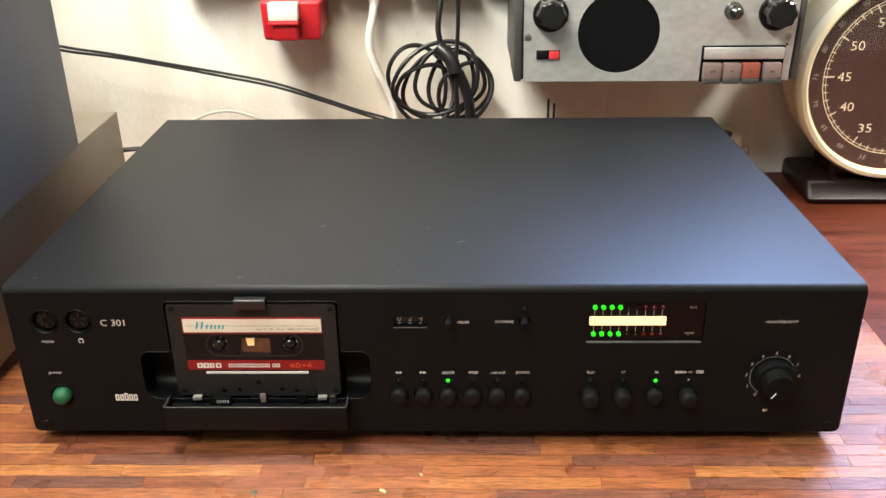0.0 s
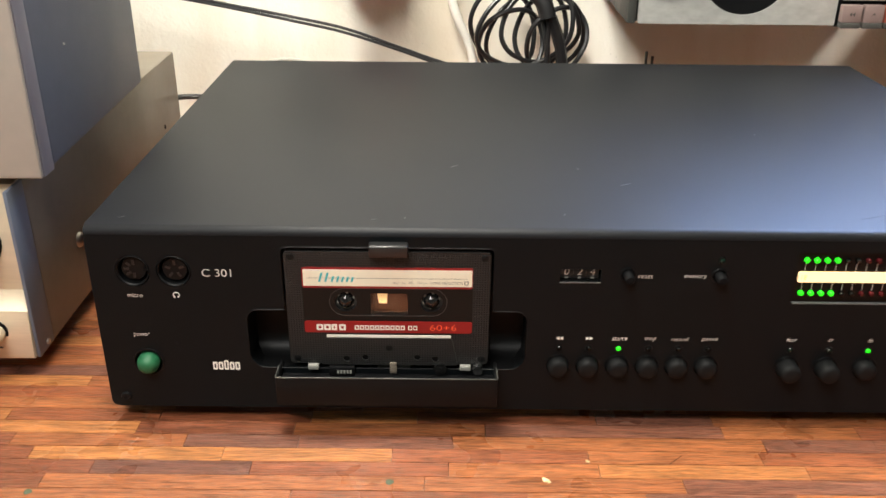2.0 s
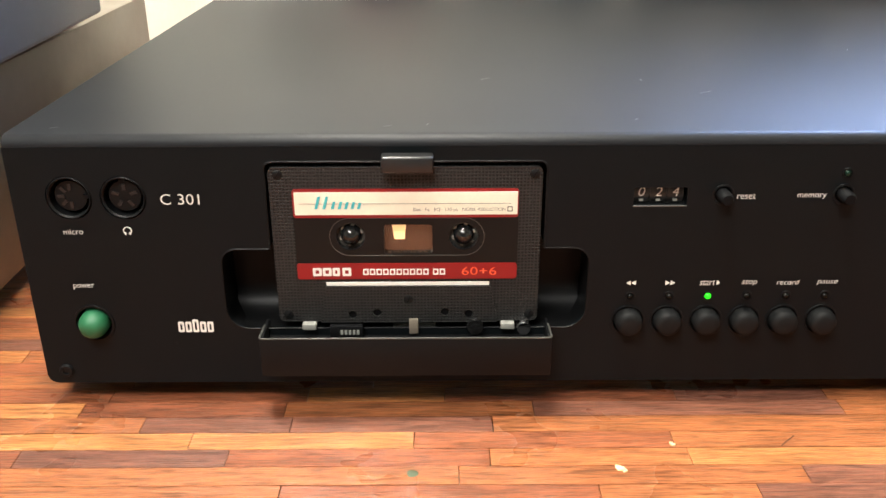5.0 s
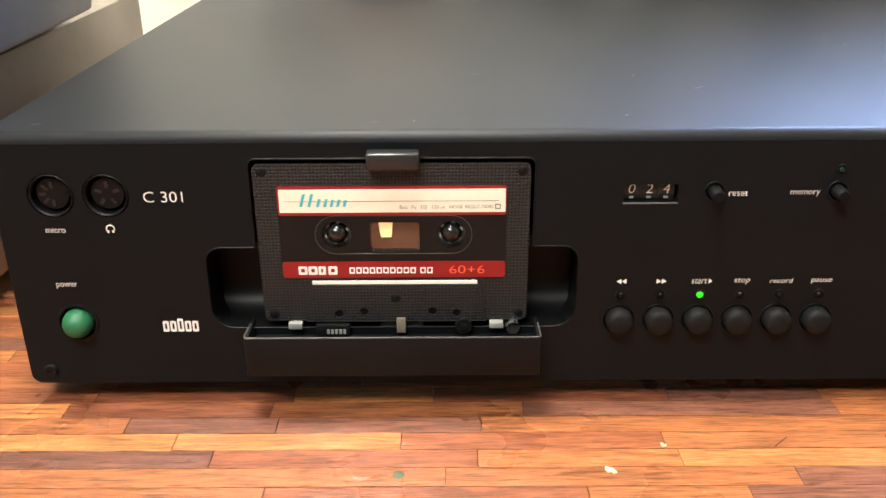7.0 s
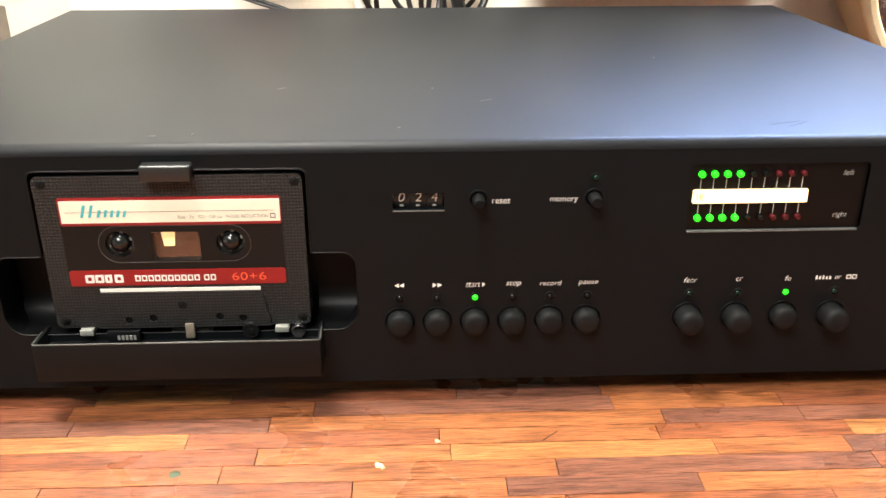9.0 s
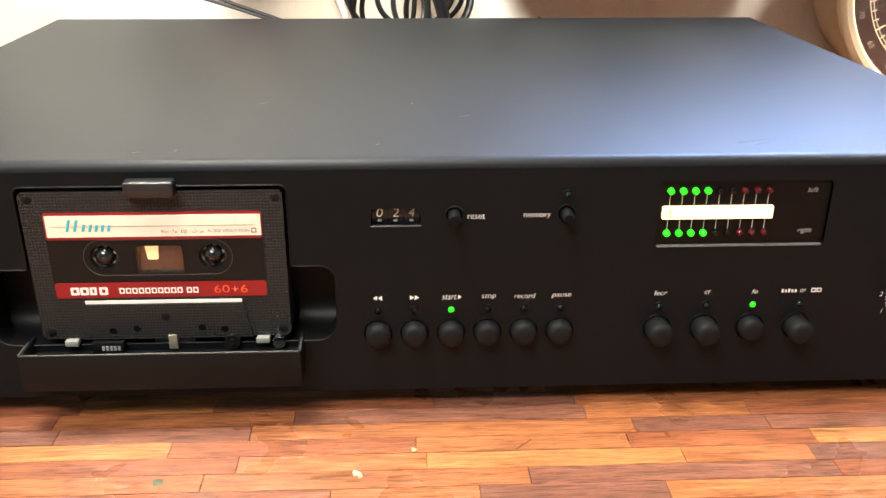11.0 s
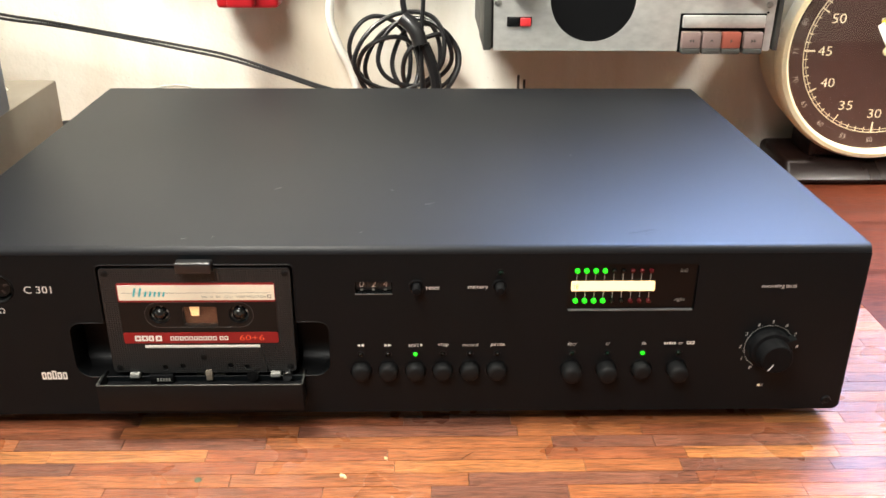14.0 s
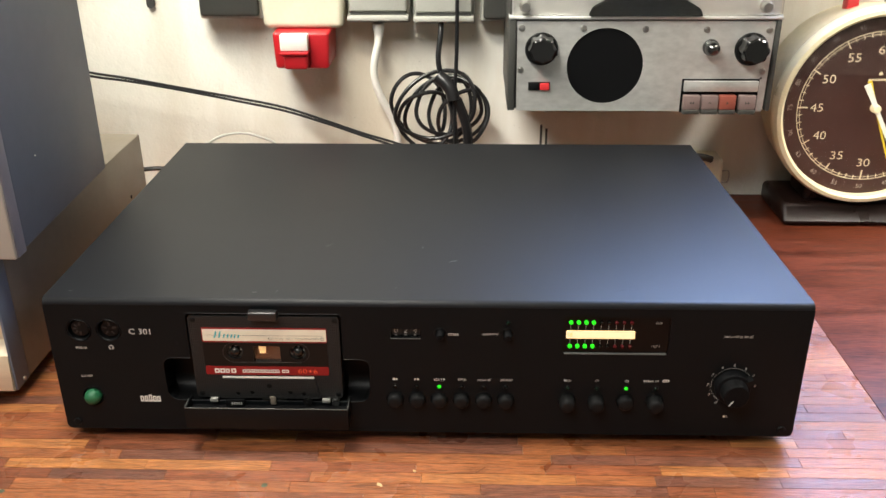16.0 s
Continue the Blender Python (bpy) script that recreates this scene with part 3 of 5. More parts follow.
for i, x in enumerate(TRANSPORT):
    push_button(x, ROW)
    lamp(x, 0.0482, (LED_DARK, LED_DARK, LED_ON, LED_DARK, LED_DARK, LED_DARK)[i], label="lit green indicator lamp" if i == 2 else "")
for i, x in enumerate(TAPE_KEYS):
    push_button(x, ROW, 0.0 if i == 2 else 0.0032)
    lamp(x, 0.0482, (LED_GREEN, LED_GREEN, LED_ON, LED_GREEN)[i], label="lit green indicator lamp" if i == 2 else "")
for x in (0.0104, 0.0555):
    pin = part("reset_button" if x < 0.03 else "memory_button", lathe([(0.0, -0.0064), (0.0019, -0.0063), (0.0025, -0.0054), (0.0027, 0.006)], (x, 0.0, 0.0905), n=22), MATTE, deck)
    part("button_collar", lathe([(0.0031, 0.0004), (0.0034, -0.0005), (0.0040, -0.0005), (0.0043, 0.0003)], (x, 0.0, 0.0905), n=24), PLASTIC, pin)
lamp(0.0556, 0.0988, LED_GREEN)

# tape counter
DRUM = material("dark_counter_drum", (0.030, 0.028, 0.026), 0.5, vary=0.2, scale=300)
counter = part("tape_counter", cup(COUNTER, 0.0020, 0.0060), GLOSSY, deck, "three-digit tape counter")
for i, d in enumerate("024"):
    cx = -0.0194 + 0.0064 * i
    drum = part("digit_drum", lathe([(0.0, -0.0031), (0.0045, -0.0031), (0.0045, 0.0031), (0.0, 0.0031)], (cx, 0.0078, 0.0897), "x", 24), DRUM, counter)
    lettering(d, cx, 0.0908, 0.0030, 0.0025, 0.0036, PRINT, drum, 0.15)
bars("digit_edges", [(-0.0203 + 0.0064 * i, -0.0187 + 0.0064 * i, 0.0870, 0.0879) for i in range(3)], 0.0030, MIDGREY, counter)
part("counter_sill", box(-0.0231, -0.0027, -0.0003, 0.0030, 0.0858, 0.0864, 0.0002), SILL, counter)

# level meter
meter = part("level_meter", cup(METER, 0.0002, 0.0016), METERBLACK, deck, "level meter with rows of small lamps and a lit scale")
part("meter_sill", box(0.0934, 0.1622, -0.0003, 0.0020, 0.0751, 0.0758, 0.0003), SILL, meter)
part("scale_strip", plate(rounded(0.0945, 0.1400, 0.0873, 0.0928, 0.0006, 3), [], 0.0002, 0.0014), SCALE_LIT, meter, "lit warm white scale strip", smooth=False)
lettering("18", 0.0971, 0.0901, 0.0001, 0.0024, 0.0028, material("faint_scale_print", (0.55, 0.32, 0.16), 0.6), meter)
for i in range(9):
    x = 0.0973 + 0.00502 * i
    for z, n_lit in ((0.0992, 4), (0.0810, 4)):
        mat = LED_ON if i < n_lit else (LED_DARK if i < 6 else LED_RED)
        part("meter_lamp", lathe([(0.0, -0.0008), (0.0009, -0.0006), (0.0014, 0.0002), (0.0014, 0.0015)], (x, 0.0, z), n=14), mat, meter)
    part("meter_line", box(x - 0.00013, x + 0.00013, 0.0012, 0.0015, 0.0826, 0.0872), GREYPRINT, meter, smooth=False)
    part("meter_line", box(x - 0.00013, x + 0.00013, 0.0012, 0.0015, 0.0930, 0.0976), GREYPRINT, meter, smooth=False)
lettering("left", 0.1556, 0.0991, 0.0015, 0.0043, 0.0022, GREYPRINT, meter, 0.2)
lettering("right", 0.1548, 0.0812, 0.0015, 0.0058, 0.0027, GREYPRINT, meter, 0.2)

# recording level knob and its scale
KX, KZ = 0.2084, 0.0516
knob = part("level_knob", lathe([(0.0, -0.0146), (0.0080, -0.0146), (0.0086, -0.0140), (0.0092, -0.0072), (0.0093, -0.0066), (0.0112, -0.0062), (0.0117, -0.0056), (0.0119, -0.0006), (0.0119, 0.0)], (KX, 0.0, KZ), n=48, wobble=0.004, lobes=24), MATTE, deck, "black two-tier recording level knob")
a = radians(-124)
part("pointer_line", tube([(KX + r * math.cos(a), -0.0147, KZ + r * math.sin(a)) for r in (0.0035, 0.0080)], 0.00022, 6, steps=0), PRINT, knob)
a = radians(28)
part("knob_tab", plate([(KX + u * math.cos(a) - v * math.sin(a), KZ + u * math.sin(a) + v * math.cos(a)) for u, v in ((0.009, -0.0024), (0.0148, -0.0016), (0.0148, 0.0016), (0.009, 0.0024))], [], -0.0066, -0.0008), PLASTIC, knob)
for i in range(41):
    a = radians(237 - 29.6 * i / 5)
    part("scale_dot", lathe([(0.0, -0.0001), (0.00022, -0.0001), (0.00022, 0.0)], (KX + 0.0138 * math.cos(a), 0.0, KZ + 0.0138 * math.sin(a)), n=8), PRINT, deck)
for i in range(9):
    a = radians(237 - 29.6 * i)
    lettering(str(i), KX + 0.0161 * math.cos(a), KZ + 0.0161 * math.sin(a), 0.0, 0.0007 if i == 1 else 0.0014, 0.0020, PRINT, deck, 0.2)
part("balance_mark", lathe([(0.0, -0.0001), (0.0009, -0.0001), (0.0009, 0.0)], (0.2066, 0.0, 0.0262), n=12), DIALPRINT, deck)
bars("balance_bars", [(0.2079, 0.2087, 0.0266, 0.0271), (0.2079, 0.2087, 0.0254, 0.0259)], 0.0, GREYPRINT, deck, depth=0.0001)

# lettering of the panel
lettering("C 301", -0.1927, 0.0896, 0.0, 0.0146, 0.0042, PRINT, deck)
for words, x, z, w, h, sl in (("micro", -0.2346, 0.0767, 0.0074, 0.0022, 0), ("power", -0.2344, 0.0535, 0.0080, 0.0024, 0), ("reset", 0.0192, 0.0898, 0.0070, 0.0020, 0), ("memory", 0.0437, 0.0897, 0.0108, 0.0022, 0),
                              ("start", 0.0087, 0.0540, 0.0060, 0.0021, 0.2), ("stop", 0.0251, 0.0539, 0.0060, 0.0025, 0.2), ("record", 0.0402, 0.0541, 0.0088, 0.0021, 0.2), ("pause", 0.0555, 0.0538, 0.0081, 0.0021, 0.2),
                              ("fecr", 0.0974, 0.0544, 0.0052, 0.0022, 0.2), ("cr", 0.1174, 0.0543, 0.0026, 0.0016, 0.2), ("fe", 0.1376, 0.0544, 0.0025, 0.0022, 0.2), ("nr", 0.1582, 0.0543, 0.0026, 0.0016, 0.2),
                              ("recording level", 0.2084, 0.0898, 0.0192, 0.0027, 0.2)):
    lettering(words, x, z, 0.0, w, h, PRINT, deck, sl)
bars("brand_bar", [(0.1490 + 0.0014 * i, 0.1498 + 0.0014 * i, 0.0536, 0.0553 if i in (0, 2) else 0.0549) for i in range(5)], 0.0, PRINT, deck, depth=0.0001)
bm = plate(rounded(0.1617, 0.1637, 0.0536, 0.0555, 0.0002, 2), [rounded(0.1621, 0.1633, 0.0540, 0.0551, 0.0001, 2)], -0.0001, 0.0)
plate(rounded(0.1640, 0.1660, 0.0536, 0.0555, 0.0002, 2), [rounded(0.1644, 0.1656, 0.0540, 0.0551, 0.0001, 2)], -0.0001, 0.0, bm=bm)
part("double_mark", bm, PRINT, deck, smooth=False)
# the maker's mark as plain upright shapes
for i in range(5):
    x, top = -0.1998 + 0.0029 * i, 0.0388 if i == 2 else 0.0378
    part("maker_mark", plate(rounded(x, x + 0.0024, 0.0331, top, 0.0005, 2), [rounded(x + 0.0008, x + 0.0016, 0.0341, top - 0.0010, 0.0003, 2)], -0.0001, 0.0), PRINT, deck, smooth=False)
# headphone sign
bm = tube([(-0.2140 + 0.0015 * math.cos(radians(d)), -0.0001, 0.0770 + 0.0015 * math.sin(radians(d))) for d in range(-50, 231, 20)], 0.00022, 5, steps=0)
box(-0.2152, -0.2146, -0.0002, 0.0, 0.0754, 0.0764, bm=bm)
box(-0.2134, -0.2128, -0.0002, 0.0, 0.0754, 0.0764, bm=bm)
part("headphone_sign", bm, PRINT, deck)


def triangle(cx, cz, w, h, way, bm=None):
    return plate([(cx - way * w / 2, cz - h / 2), (cx + way * w / 2, cz), (cx - way * w / 2, cz + h / 2)], [], -0.0001, 0.0, bm=bm)


for x, way in ((TRANSPORT[0], -1), (TRANSPORT[1], 1)):
    part("winding_arrows", triangle(x + 0.0010, 0.0540, 0.0018, 0.0021, way, triangle(x - 0.0010, 0.0540, 0.0018, 0.0021, way)), PRINT, deck, smooth=False)
part("start_arrow", triangle(0.0130, 0.0540, 0.0013, 0.0021, 1), PRINT, deck, smooth=False)
for s in (-1, 1):
    scr = part("panel_screw", lathe([(0.0, -0.0006), (0.0012, -0.0006), (0.0014, -0.0013), (0.0024, -0.0013), (0.0029, -0.0004), (0.0029, 0.0003)], (s * 0.2474, 0.0, 0.0158), n=20), PLASTIC, deck)
for x in (-0.215, 0.215):
    for y in (0.045, 0.285):
        part("foot", lathe([(0.0, LOW), (0.014, LOW), (0.014, 0.003), (0.012, 0.0), (0.0, 0.0)], (x, y, 0.0), "z", 28), RUBBER, deck)
# fine scratches on the lacquer
random.seed(4)
for x, y, l, a in ((0.018, 0.062, 0.006, 0.5), (-0.005, 0.085, 0.002, 1.9), (-0.075, 0.088, 0.005, 0.7), (0.135, 0.020, 0.016, 0.35), (0.140, 0.018, 0.012, 0.6), (-0.115, 0.012, 0.003, 0.3), (-0.100, 0.014, 0.002, 1.2), (-0.240, 0.012, 0.003, 0.4), (-0.020, 0.020, 0.002, 0.9), (0.115, 0.150, 0.003, 1.1)):
    pts = [(x + l * (t - 0.5) * math.cos(a), y + l * (t - 0.5) * math.sin(a), TOP + 0.00004) for t in (0, 0.5, 1)]
    part("scratch", tube(pts, 0.00012 if l < 0.01 else 0.00006, 4, steps=0), SCRATCH if l < 0.01 else METERBLACK, deck)

# ---- the cassette ----
CX0, CX1, CZ0, CZ1 = -0.1584, -0.0565, 0.0378, 0.1020
cas = thing("cassette", "black compact cassette with a red and cream label, in the deck", "cassette")
cas.location.x = -0.0008
hub_z, hubs = 0.0743, (-0.1287, -0.0857)
win = rounded(-0.1161, -0.0976, 0.0671, 0.0791, 0.0012, 4)
hub_holes = [ring_points(x, hub_z, 0.0056, 30) for x in hubs]
low_holes = [ring_points(x, z, 0.0017, 16) for x, z in ((-0.1293, 0.0412), (-0.1196, 0.0420), (-0.0929, 0.0422), (-0.0836, 0.0414))]
part("shell", plate(rounded(CX0, CX1, CZ0, CZ1, 0.0024, 4), hub_holes + [win], -0.0002, 0.0112), SHELL, cas, "black shell with a fine waffle grain")
trap = round_poly([(-0.1420, CZ0), (-0.0722, CZ0), (-0.0752, 0.0535), (-0.1392, 0.0535)], [0.0002, 0.0002, 0.0008, 0.0008], 3)
part("head_bulge", plate(trap, low_holes, -0.0013, 0.0004), SHELL, cas)
for hole in low_holes:
    part("guide_hole", plate(hole, [], -0.0004, -0.00021), MATTE, cas, smooth=False)
lab = part("label", plate(rounded(-0.1500, -0.0651, 0.0564, 0.0937, 0.0016, 4), hub_holes + [win], -0.0004, 0.0), LABELBLACK, cas, "red, cream and black printed label", smooth=False)
part("red_edge", plate(rounded(-0.1499, -0.0652, 0.0821, 0.0936, 0.0010, 3), [], -0.0006, -0.0004), LABELRED, lab, smooth=False)
part("writing_strip", plate(rounded(-0.1492, -0.0656, 0.0833, 0.0924, 0.0002, 2), [], -0.0008, -0.0006), PAPER, lab, "cream writing strip", smooth=False)
part("red_band", plate(rounded(-0.1499, -0.0652, 0.0565, 0.0632, 0.0010, 3), [], -0.0006, -0.0004), LABELRED, lab, smooth=False)
bars("strip_line", [(-0.1475, -0.0680, 0.08770, 0.08782)], -0.0008, SOFTBLACK, lab, depth=0.0001)
# handwriting as plain slanted strokes
bm = bmesh.new()
for i, (h, w) in enumerate(((0.0050, 0.0), (0.0050, 0.0030), (0.0030, 0.0062), (0.0030, 0.0088), (0.0028, 0.0112), (0.0028, 0.0136), (0.0026, 0.0160))):
    x = -0.1418 + w
    plate([(x, 0.0857), (x + 0.0011, 0.0857), (x + 0.0011 + h * 0.28, 0.0857 + h), (x + h * 0.28, 0.0857 + h)], [], -0.00095, -0.0008, bm=bm)
part("handwriting", bm, INK, lab, "teal felt-pen handwriting", smooth=False)
lettering("Bias · Fe   EQ · 120 µs   NOISE REDUCTION", -0.0874, 0.0853, -0.0008, 0.0345, 0.0016, DARKPRINT, lab)
part("tick_box", plate(rounded(-0.0694, -0.0674, 0.0845, 0.0865, 0.0001, 1), [rounded(-0.0691, -0.0677, 0.0848, 0.0862, 0.0001, 1)], -0.0009, -0.0008), DARKPRINT, lab, smooth=False)
for i, w in enumerate((0.0034, 0.0034, 0.0028, 0.0034)):
    x = -0.1439 + 0.0038 * i
    part("maker_bar", plate(rounded(x, x + w, 0.0579, 0.0613, 0.0004, 2), [rounded(x + 0.0010, x + w - 0.0010, 0.0588, 0.0604, 0.0002, 2)], -0.0008, -0.0006), PRINT, lab, smooth=False)
for i in range(12):
    x = -0.1245 + 0.00258 * i + (0.0012 if i > 9 else 0)
    part("type_bar", plate(rounded(x, x + 0.0021, 0.0583, 0.0608, 0.0002, 2), [rounded(x + 0.0005, x + 0.0016, 0.0588, 0.0603, 0.0002, 2)], -0.0008, -0.0006), PRINT, lab, smooth=False)
lettering("60+6", -0.0797, 0.0598, -0.0006, 0.0134, 0.0034, ORANGE, lab)
part("hub_outline", tube([(x, -0.0004, z) for x, z in round_poly([(-0.1367, 0.0664), (-0.0779, 0.0664), (-0.0779, 0.0818), (-0.1367, 0.0818)], [0.0076] * 4, 8)], 0.00016, 5, True, steps=0), DARKGREY, lab)
part("white_stripe", box(-0.1390, -0.0757, -0.0006, 0.0004, 0.0536, 0.0551, 0.0001), PRINT, cas, smooth=False)
for x in hubs:
    hub = part("hub", lathe([(0.0055, 0.0020), (0.0044, 0.0016), (0.0042, 0.0080)], (x, 0.0, hub_z), n=30), DARKGREY, cas)
    for i in range(6):
        a = radians(60 * i + 20)
        pts = [(x + u * math.cos(a) - v * math.sin(a), hub_z + u * math.sin(a) + v * math.cos(a)) for u, v in ((0.0034, -0.0006), (0.0046, -0.0006), (0.0046, 0.0006), (0.0034, 0.0006))]
        part("hub_tooth", plate(pts, [], 0.0012, 0.0060), MIDGREY, hub, smooth=False)
    part("drive_spindle", lathe([(0.0, -0.0022), (0.0010, -0.0020), (0.0026, -0.0010), (0.0039, 0.0006), (0.0041, 0.0030), (0.0041, 0.0100)], (x, 0.0, hub_z), n=24), GLOSSY, hub)
part("tape_pack", box(-0.1165, -0.0972, 0.0035, 0.0045, 0.0668, 0.0794), TAPE, cas, "brown wound tape behind the window", smooth=False)
part("window_light", plate([(-0.1122, 0.0720), (-0.1083, 0.0720), (-0.1076, 0.0790), (-0.1132, 0.0790)], [], 0.0026, 0.0034), TAPEGLOW, cas, "backlit gap between the tape packs", smooth=False)
pane = part("window_pane", plate(win, [], 0.0004, 0.0009), SMOKED, cas, smooth=False)
pane.visible_shadow = False
for x, z in ((-0.1549, 0.0990), (-0.0594, 0.0990), (-0.1546, 0.0408), (-0.0598, 0.0408), (-0.1072, 0.0478)):
    y0 = -0.0013 if -0.14 < x < -0.08 else -0.0002
    screw = part("shell_screw", lathe([(0.0, y0 - 0.0003), (0.0015, y0 - 0.0003), (0.0019, y0), (0.0019, y0 + 0.0004)], (x, 0.0, z), n=18), PLASTIC, cas)
    part("screw_slot", plate([(x + u * 0.53 - v * 0.85, z + u * 0.85 + v * 0.53) for u, v in ((-0.0015, -0.0002), (0.0015, -0.0002), (0.0015, 0.0002), (-0.0015, 0.0002))], [], y0 - 0.0004, y0 - 0.0002), MATTE, screw, smooth=False)

# ---- the two units stacked beside the deck ----
amp = thing("amplifier", "beige metal amplifier with a champagne front, on the worktop", "amplifier")
AX, AF, AB, AT = -0.3108, 0.053, 0.361, 0.1135
part("case", box(-0.72, AX, AF + 0.010, AB, 0.012, AT, 0.0014), BEIGE, amp, "beige painted sheet-metal case")
# the front stands a little proud, its lower half stepped forward
bm = bmesh.new()
profile = [(AF + 0.010, 0.0125), (AF - 0.012, 0.0125), (AF - 0.013, 0.015), (AF - 0.010, 0.0420), (AF - 0.006, 0.0455), (AF + 0.001, 0.0500), (AF, 0.1110), (AF + 0.002, 0.1138), (AF + 0.010, 0.1138)]
ends = [[bm.verts.new((x, y, z)) for y, z in profile] for x in (-0.72, AX - 0.0025)]
for i in range(len(profile)):
    j = (i + 1) % len(profile)
    bm.faces.new((ends[0][i], ends[0][j], ends[1][j], ends[1][i]))
for e in ends:
    bm.faces.new(e)
part("front_plate", bm, CHAMPAGNE, amp, "champagne aluminium front")
part("front_edge", box(AX - 0.0024, AX - 0.0002, AF - 0.010, AF + 0.0098, 0.0118, 0.1136, 0.0006), BLUEGREY, amp)
volume = part("volume_knob", lathe([(0.0, -0.022), (0.0150, -0.022), (0.0165, -0.020), (0.0172, -0.002), (0.0178, 0.0)], (-0.3450, AF, 0.0810), n=40), CHAMPAGNE, amp)
part("knob_ring", lathe([(0.0180, -0.0015), (0.0200, -0.0015), (0.0204, 0.0002)], (-0.3450, AF, 0.0810), n=40), MATTE, volume)
small = part("small_knob", lathe([(0.0, -0.024), (0.0046, -0.024), (0.0054, -0.0225), (0.0056, 0.0)], (-0.3330, AF - 0.0105, 0.0290), n=28), CHAMPAGNE, amp)
part("knob_hole", lathe([(0.0, -0.0012), (0.0072, -0.0012), (0.0074, 0.001)], (-0.3330, AF - 0.0105, 0.0290), n=28), MATTE, small)
bars("front_printing", [(-0.345, -0.333, 0.0385, 0.0392), (-0.3350, -0.3300, 0.0195, 0.0203)], AF - 0.0125, DARKPRINT, amp, depth=0.0004)
for y, z in ((0.1190, 0.0510),):
    part("side_screw", lathe([(0.0, 0.0030), (0.0030, 0.0026), (0.0046, 0.0012), (0.0052, -0.0005)], (AX, y, z), "x", 22), SCREW, amp)
part("side_hole", lathe([(0.0, 0.0003), (0.0019, 0.0003), (0.0019, -0.0005)], (AX, 0.3146, 0.0620), "x", 14), MATTE, amp, smooth=False)
part("corner_screw", lathe([(0.0, 0.0012), (0.0016, 0.0008), (0.0020, -0.001)], (AX + 0.0002, AF + 0.001, 0.0160), "x", 14), SCREW, amp)
part("top_plate_screw", lathe([(0.0, 0.0024), (0.0030, 0.0020), (0.0042, 0.0006), (0.0044, -0.0005)], (-0.342, 0.325, AT), "z", 20), PRINT, amp)
for x in (-0.70, -0.335):
    for y in (0.085, 0.32):
        part("foot", lathe([(0.0, 0.0125), (0.011, 0.0125), (0.011, 0.002), (0.009, 0.0), (0.0, 0.0)], (x, y, 0.0), "z", 24), RUBBER, amp)

unit = thing("instrument_case", "tall blue-grey painted metal instrument case standing on the amplifier", "instrument case")
UX, UF, UB, UZ = -0.2915, 0.046, 0.237, 0.1205
bm = box(-0.62, UX, UF + 0.016, UB, UZ, 0.52, 0.003, 3)
for v in bm.verts:
    v.co.x -= 0.006 * (v.co.y - UF) / (UB - UF)
part("case", bm, BLUEGREY, unit, "blue-grey painted sheet-metal case")
part("front_frame", box(-0.62, UX - 0.0002, UF, UF + 0.0030, UZ - 0.0004, 0.52, 0.0012, 3), WARMGREY, unit, "warm grey front frame")
part("frame_side", box(-0.618, UX + 0.0004, UF + 0.0032, UF + 0.0158, UZ - 0.0004, 0.52, 0.0008, 2), FRAMELIT, unit, "edge of the front frame, cool light put into its blue-grey colour")
for x in (-0.60, -0.335):
    for y in (0.080, 0.195):
        part("foot", box(x - 0.012, x + 0.012, y - 0.010, y + 0.010, AT, UZ + 0.0005, 0.0005), RUBBER, unit)
for y, z in ((0.105, 0.178),):
    part("paint_chip", lathe([(0.0, 0.0004), (0.0006, 0.0004), (0.0007, -0.0002)], (UX - 0.0018, y, z), "x", 8), PRINT, unit)

# ---- on the wall: switches, sockets and plugs ----
random.seed(7)


def wall_plate(name, x0, x1, z0, z1, label, face, body=GREYPLASTIC, depth=0.030, category="switch"):
    ob = thing(name, label, category)
    part("back_box", box(x0 - 0.003, x1 + 0.003, WALL - depth + 0.008, WALL + 0.002, z0 - 0.003, z1 + 0.004, 0.003, 3), body, ob)
    part("face", box(x0, x1, WALL - depth - 0.003, WALL - depth + 0.0076, z0 + 0.001, z1, 0.004, 3), face, ob)
    return ob


wall_plate("light_switch", -0.266, -0.202, 0.2115, 0.282, "dark grey rocker switch in a light grey surface box", DARKGREY)
wall_plate("blank_switch", 0.0405, 0.076, 0.2085, 0.282, "dark grey rocker switch beside the grey sockets", DARKGREY)


def flap_socket(x0, x1, z0):
    ob = thing("wall_socket", "light grey surface socket with a hinged flap lid", "socket", "flap sockets on the wall")
    part("back_box", box(x0, x1, WALL - 0.022, WALL + 0.002, z0 - 0.001, z0 + 0.085, 0.002), GREYPLASTIC, ob)
    part("lid", box(x0 + 0.003, x1 - 0.003, WALL - 0.036, WALL - 0.0225, z0 + 0.013, z0 + 0.082, 0.003, 3), GREYPLASTIC, ob)
    part("lower_ledge", box(x0 + 0.001, x1 - 0.001, WALL - 0.040, WALL - 0.0222, z0 + 0.004, z0 + 0.0095, 0.0015), GREYPLASTIC, ob)
    part("gap_shadow", box(x0 + 0.004, x1 - 0.004, WALL - 0.034, WALL - 0.0222, z0 + 0.0097, z0 + 0.0126), DARKGREY, ob, smooth=False)
    return ob


flap_socket(-0.1065, -0.0385, 0.2055)
flap_socket(-0.0355, 0.0315, 0.2045)

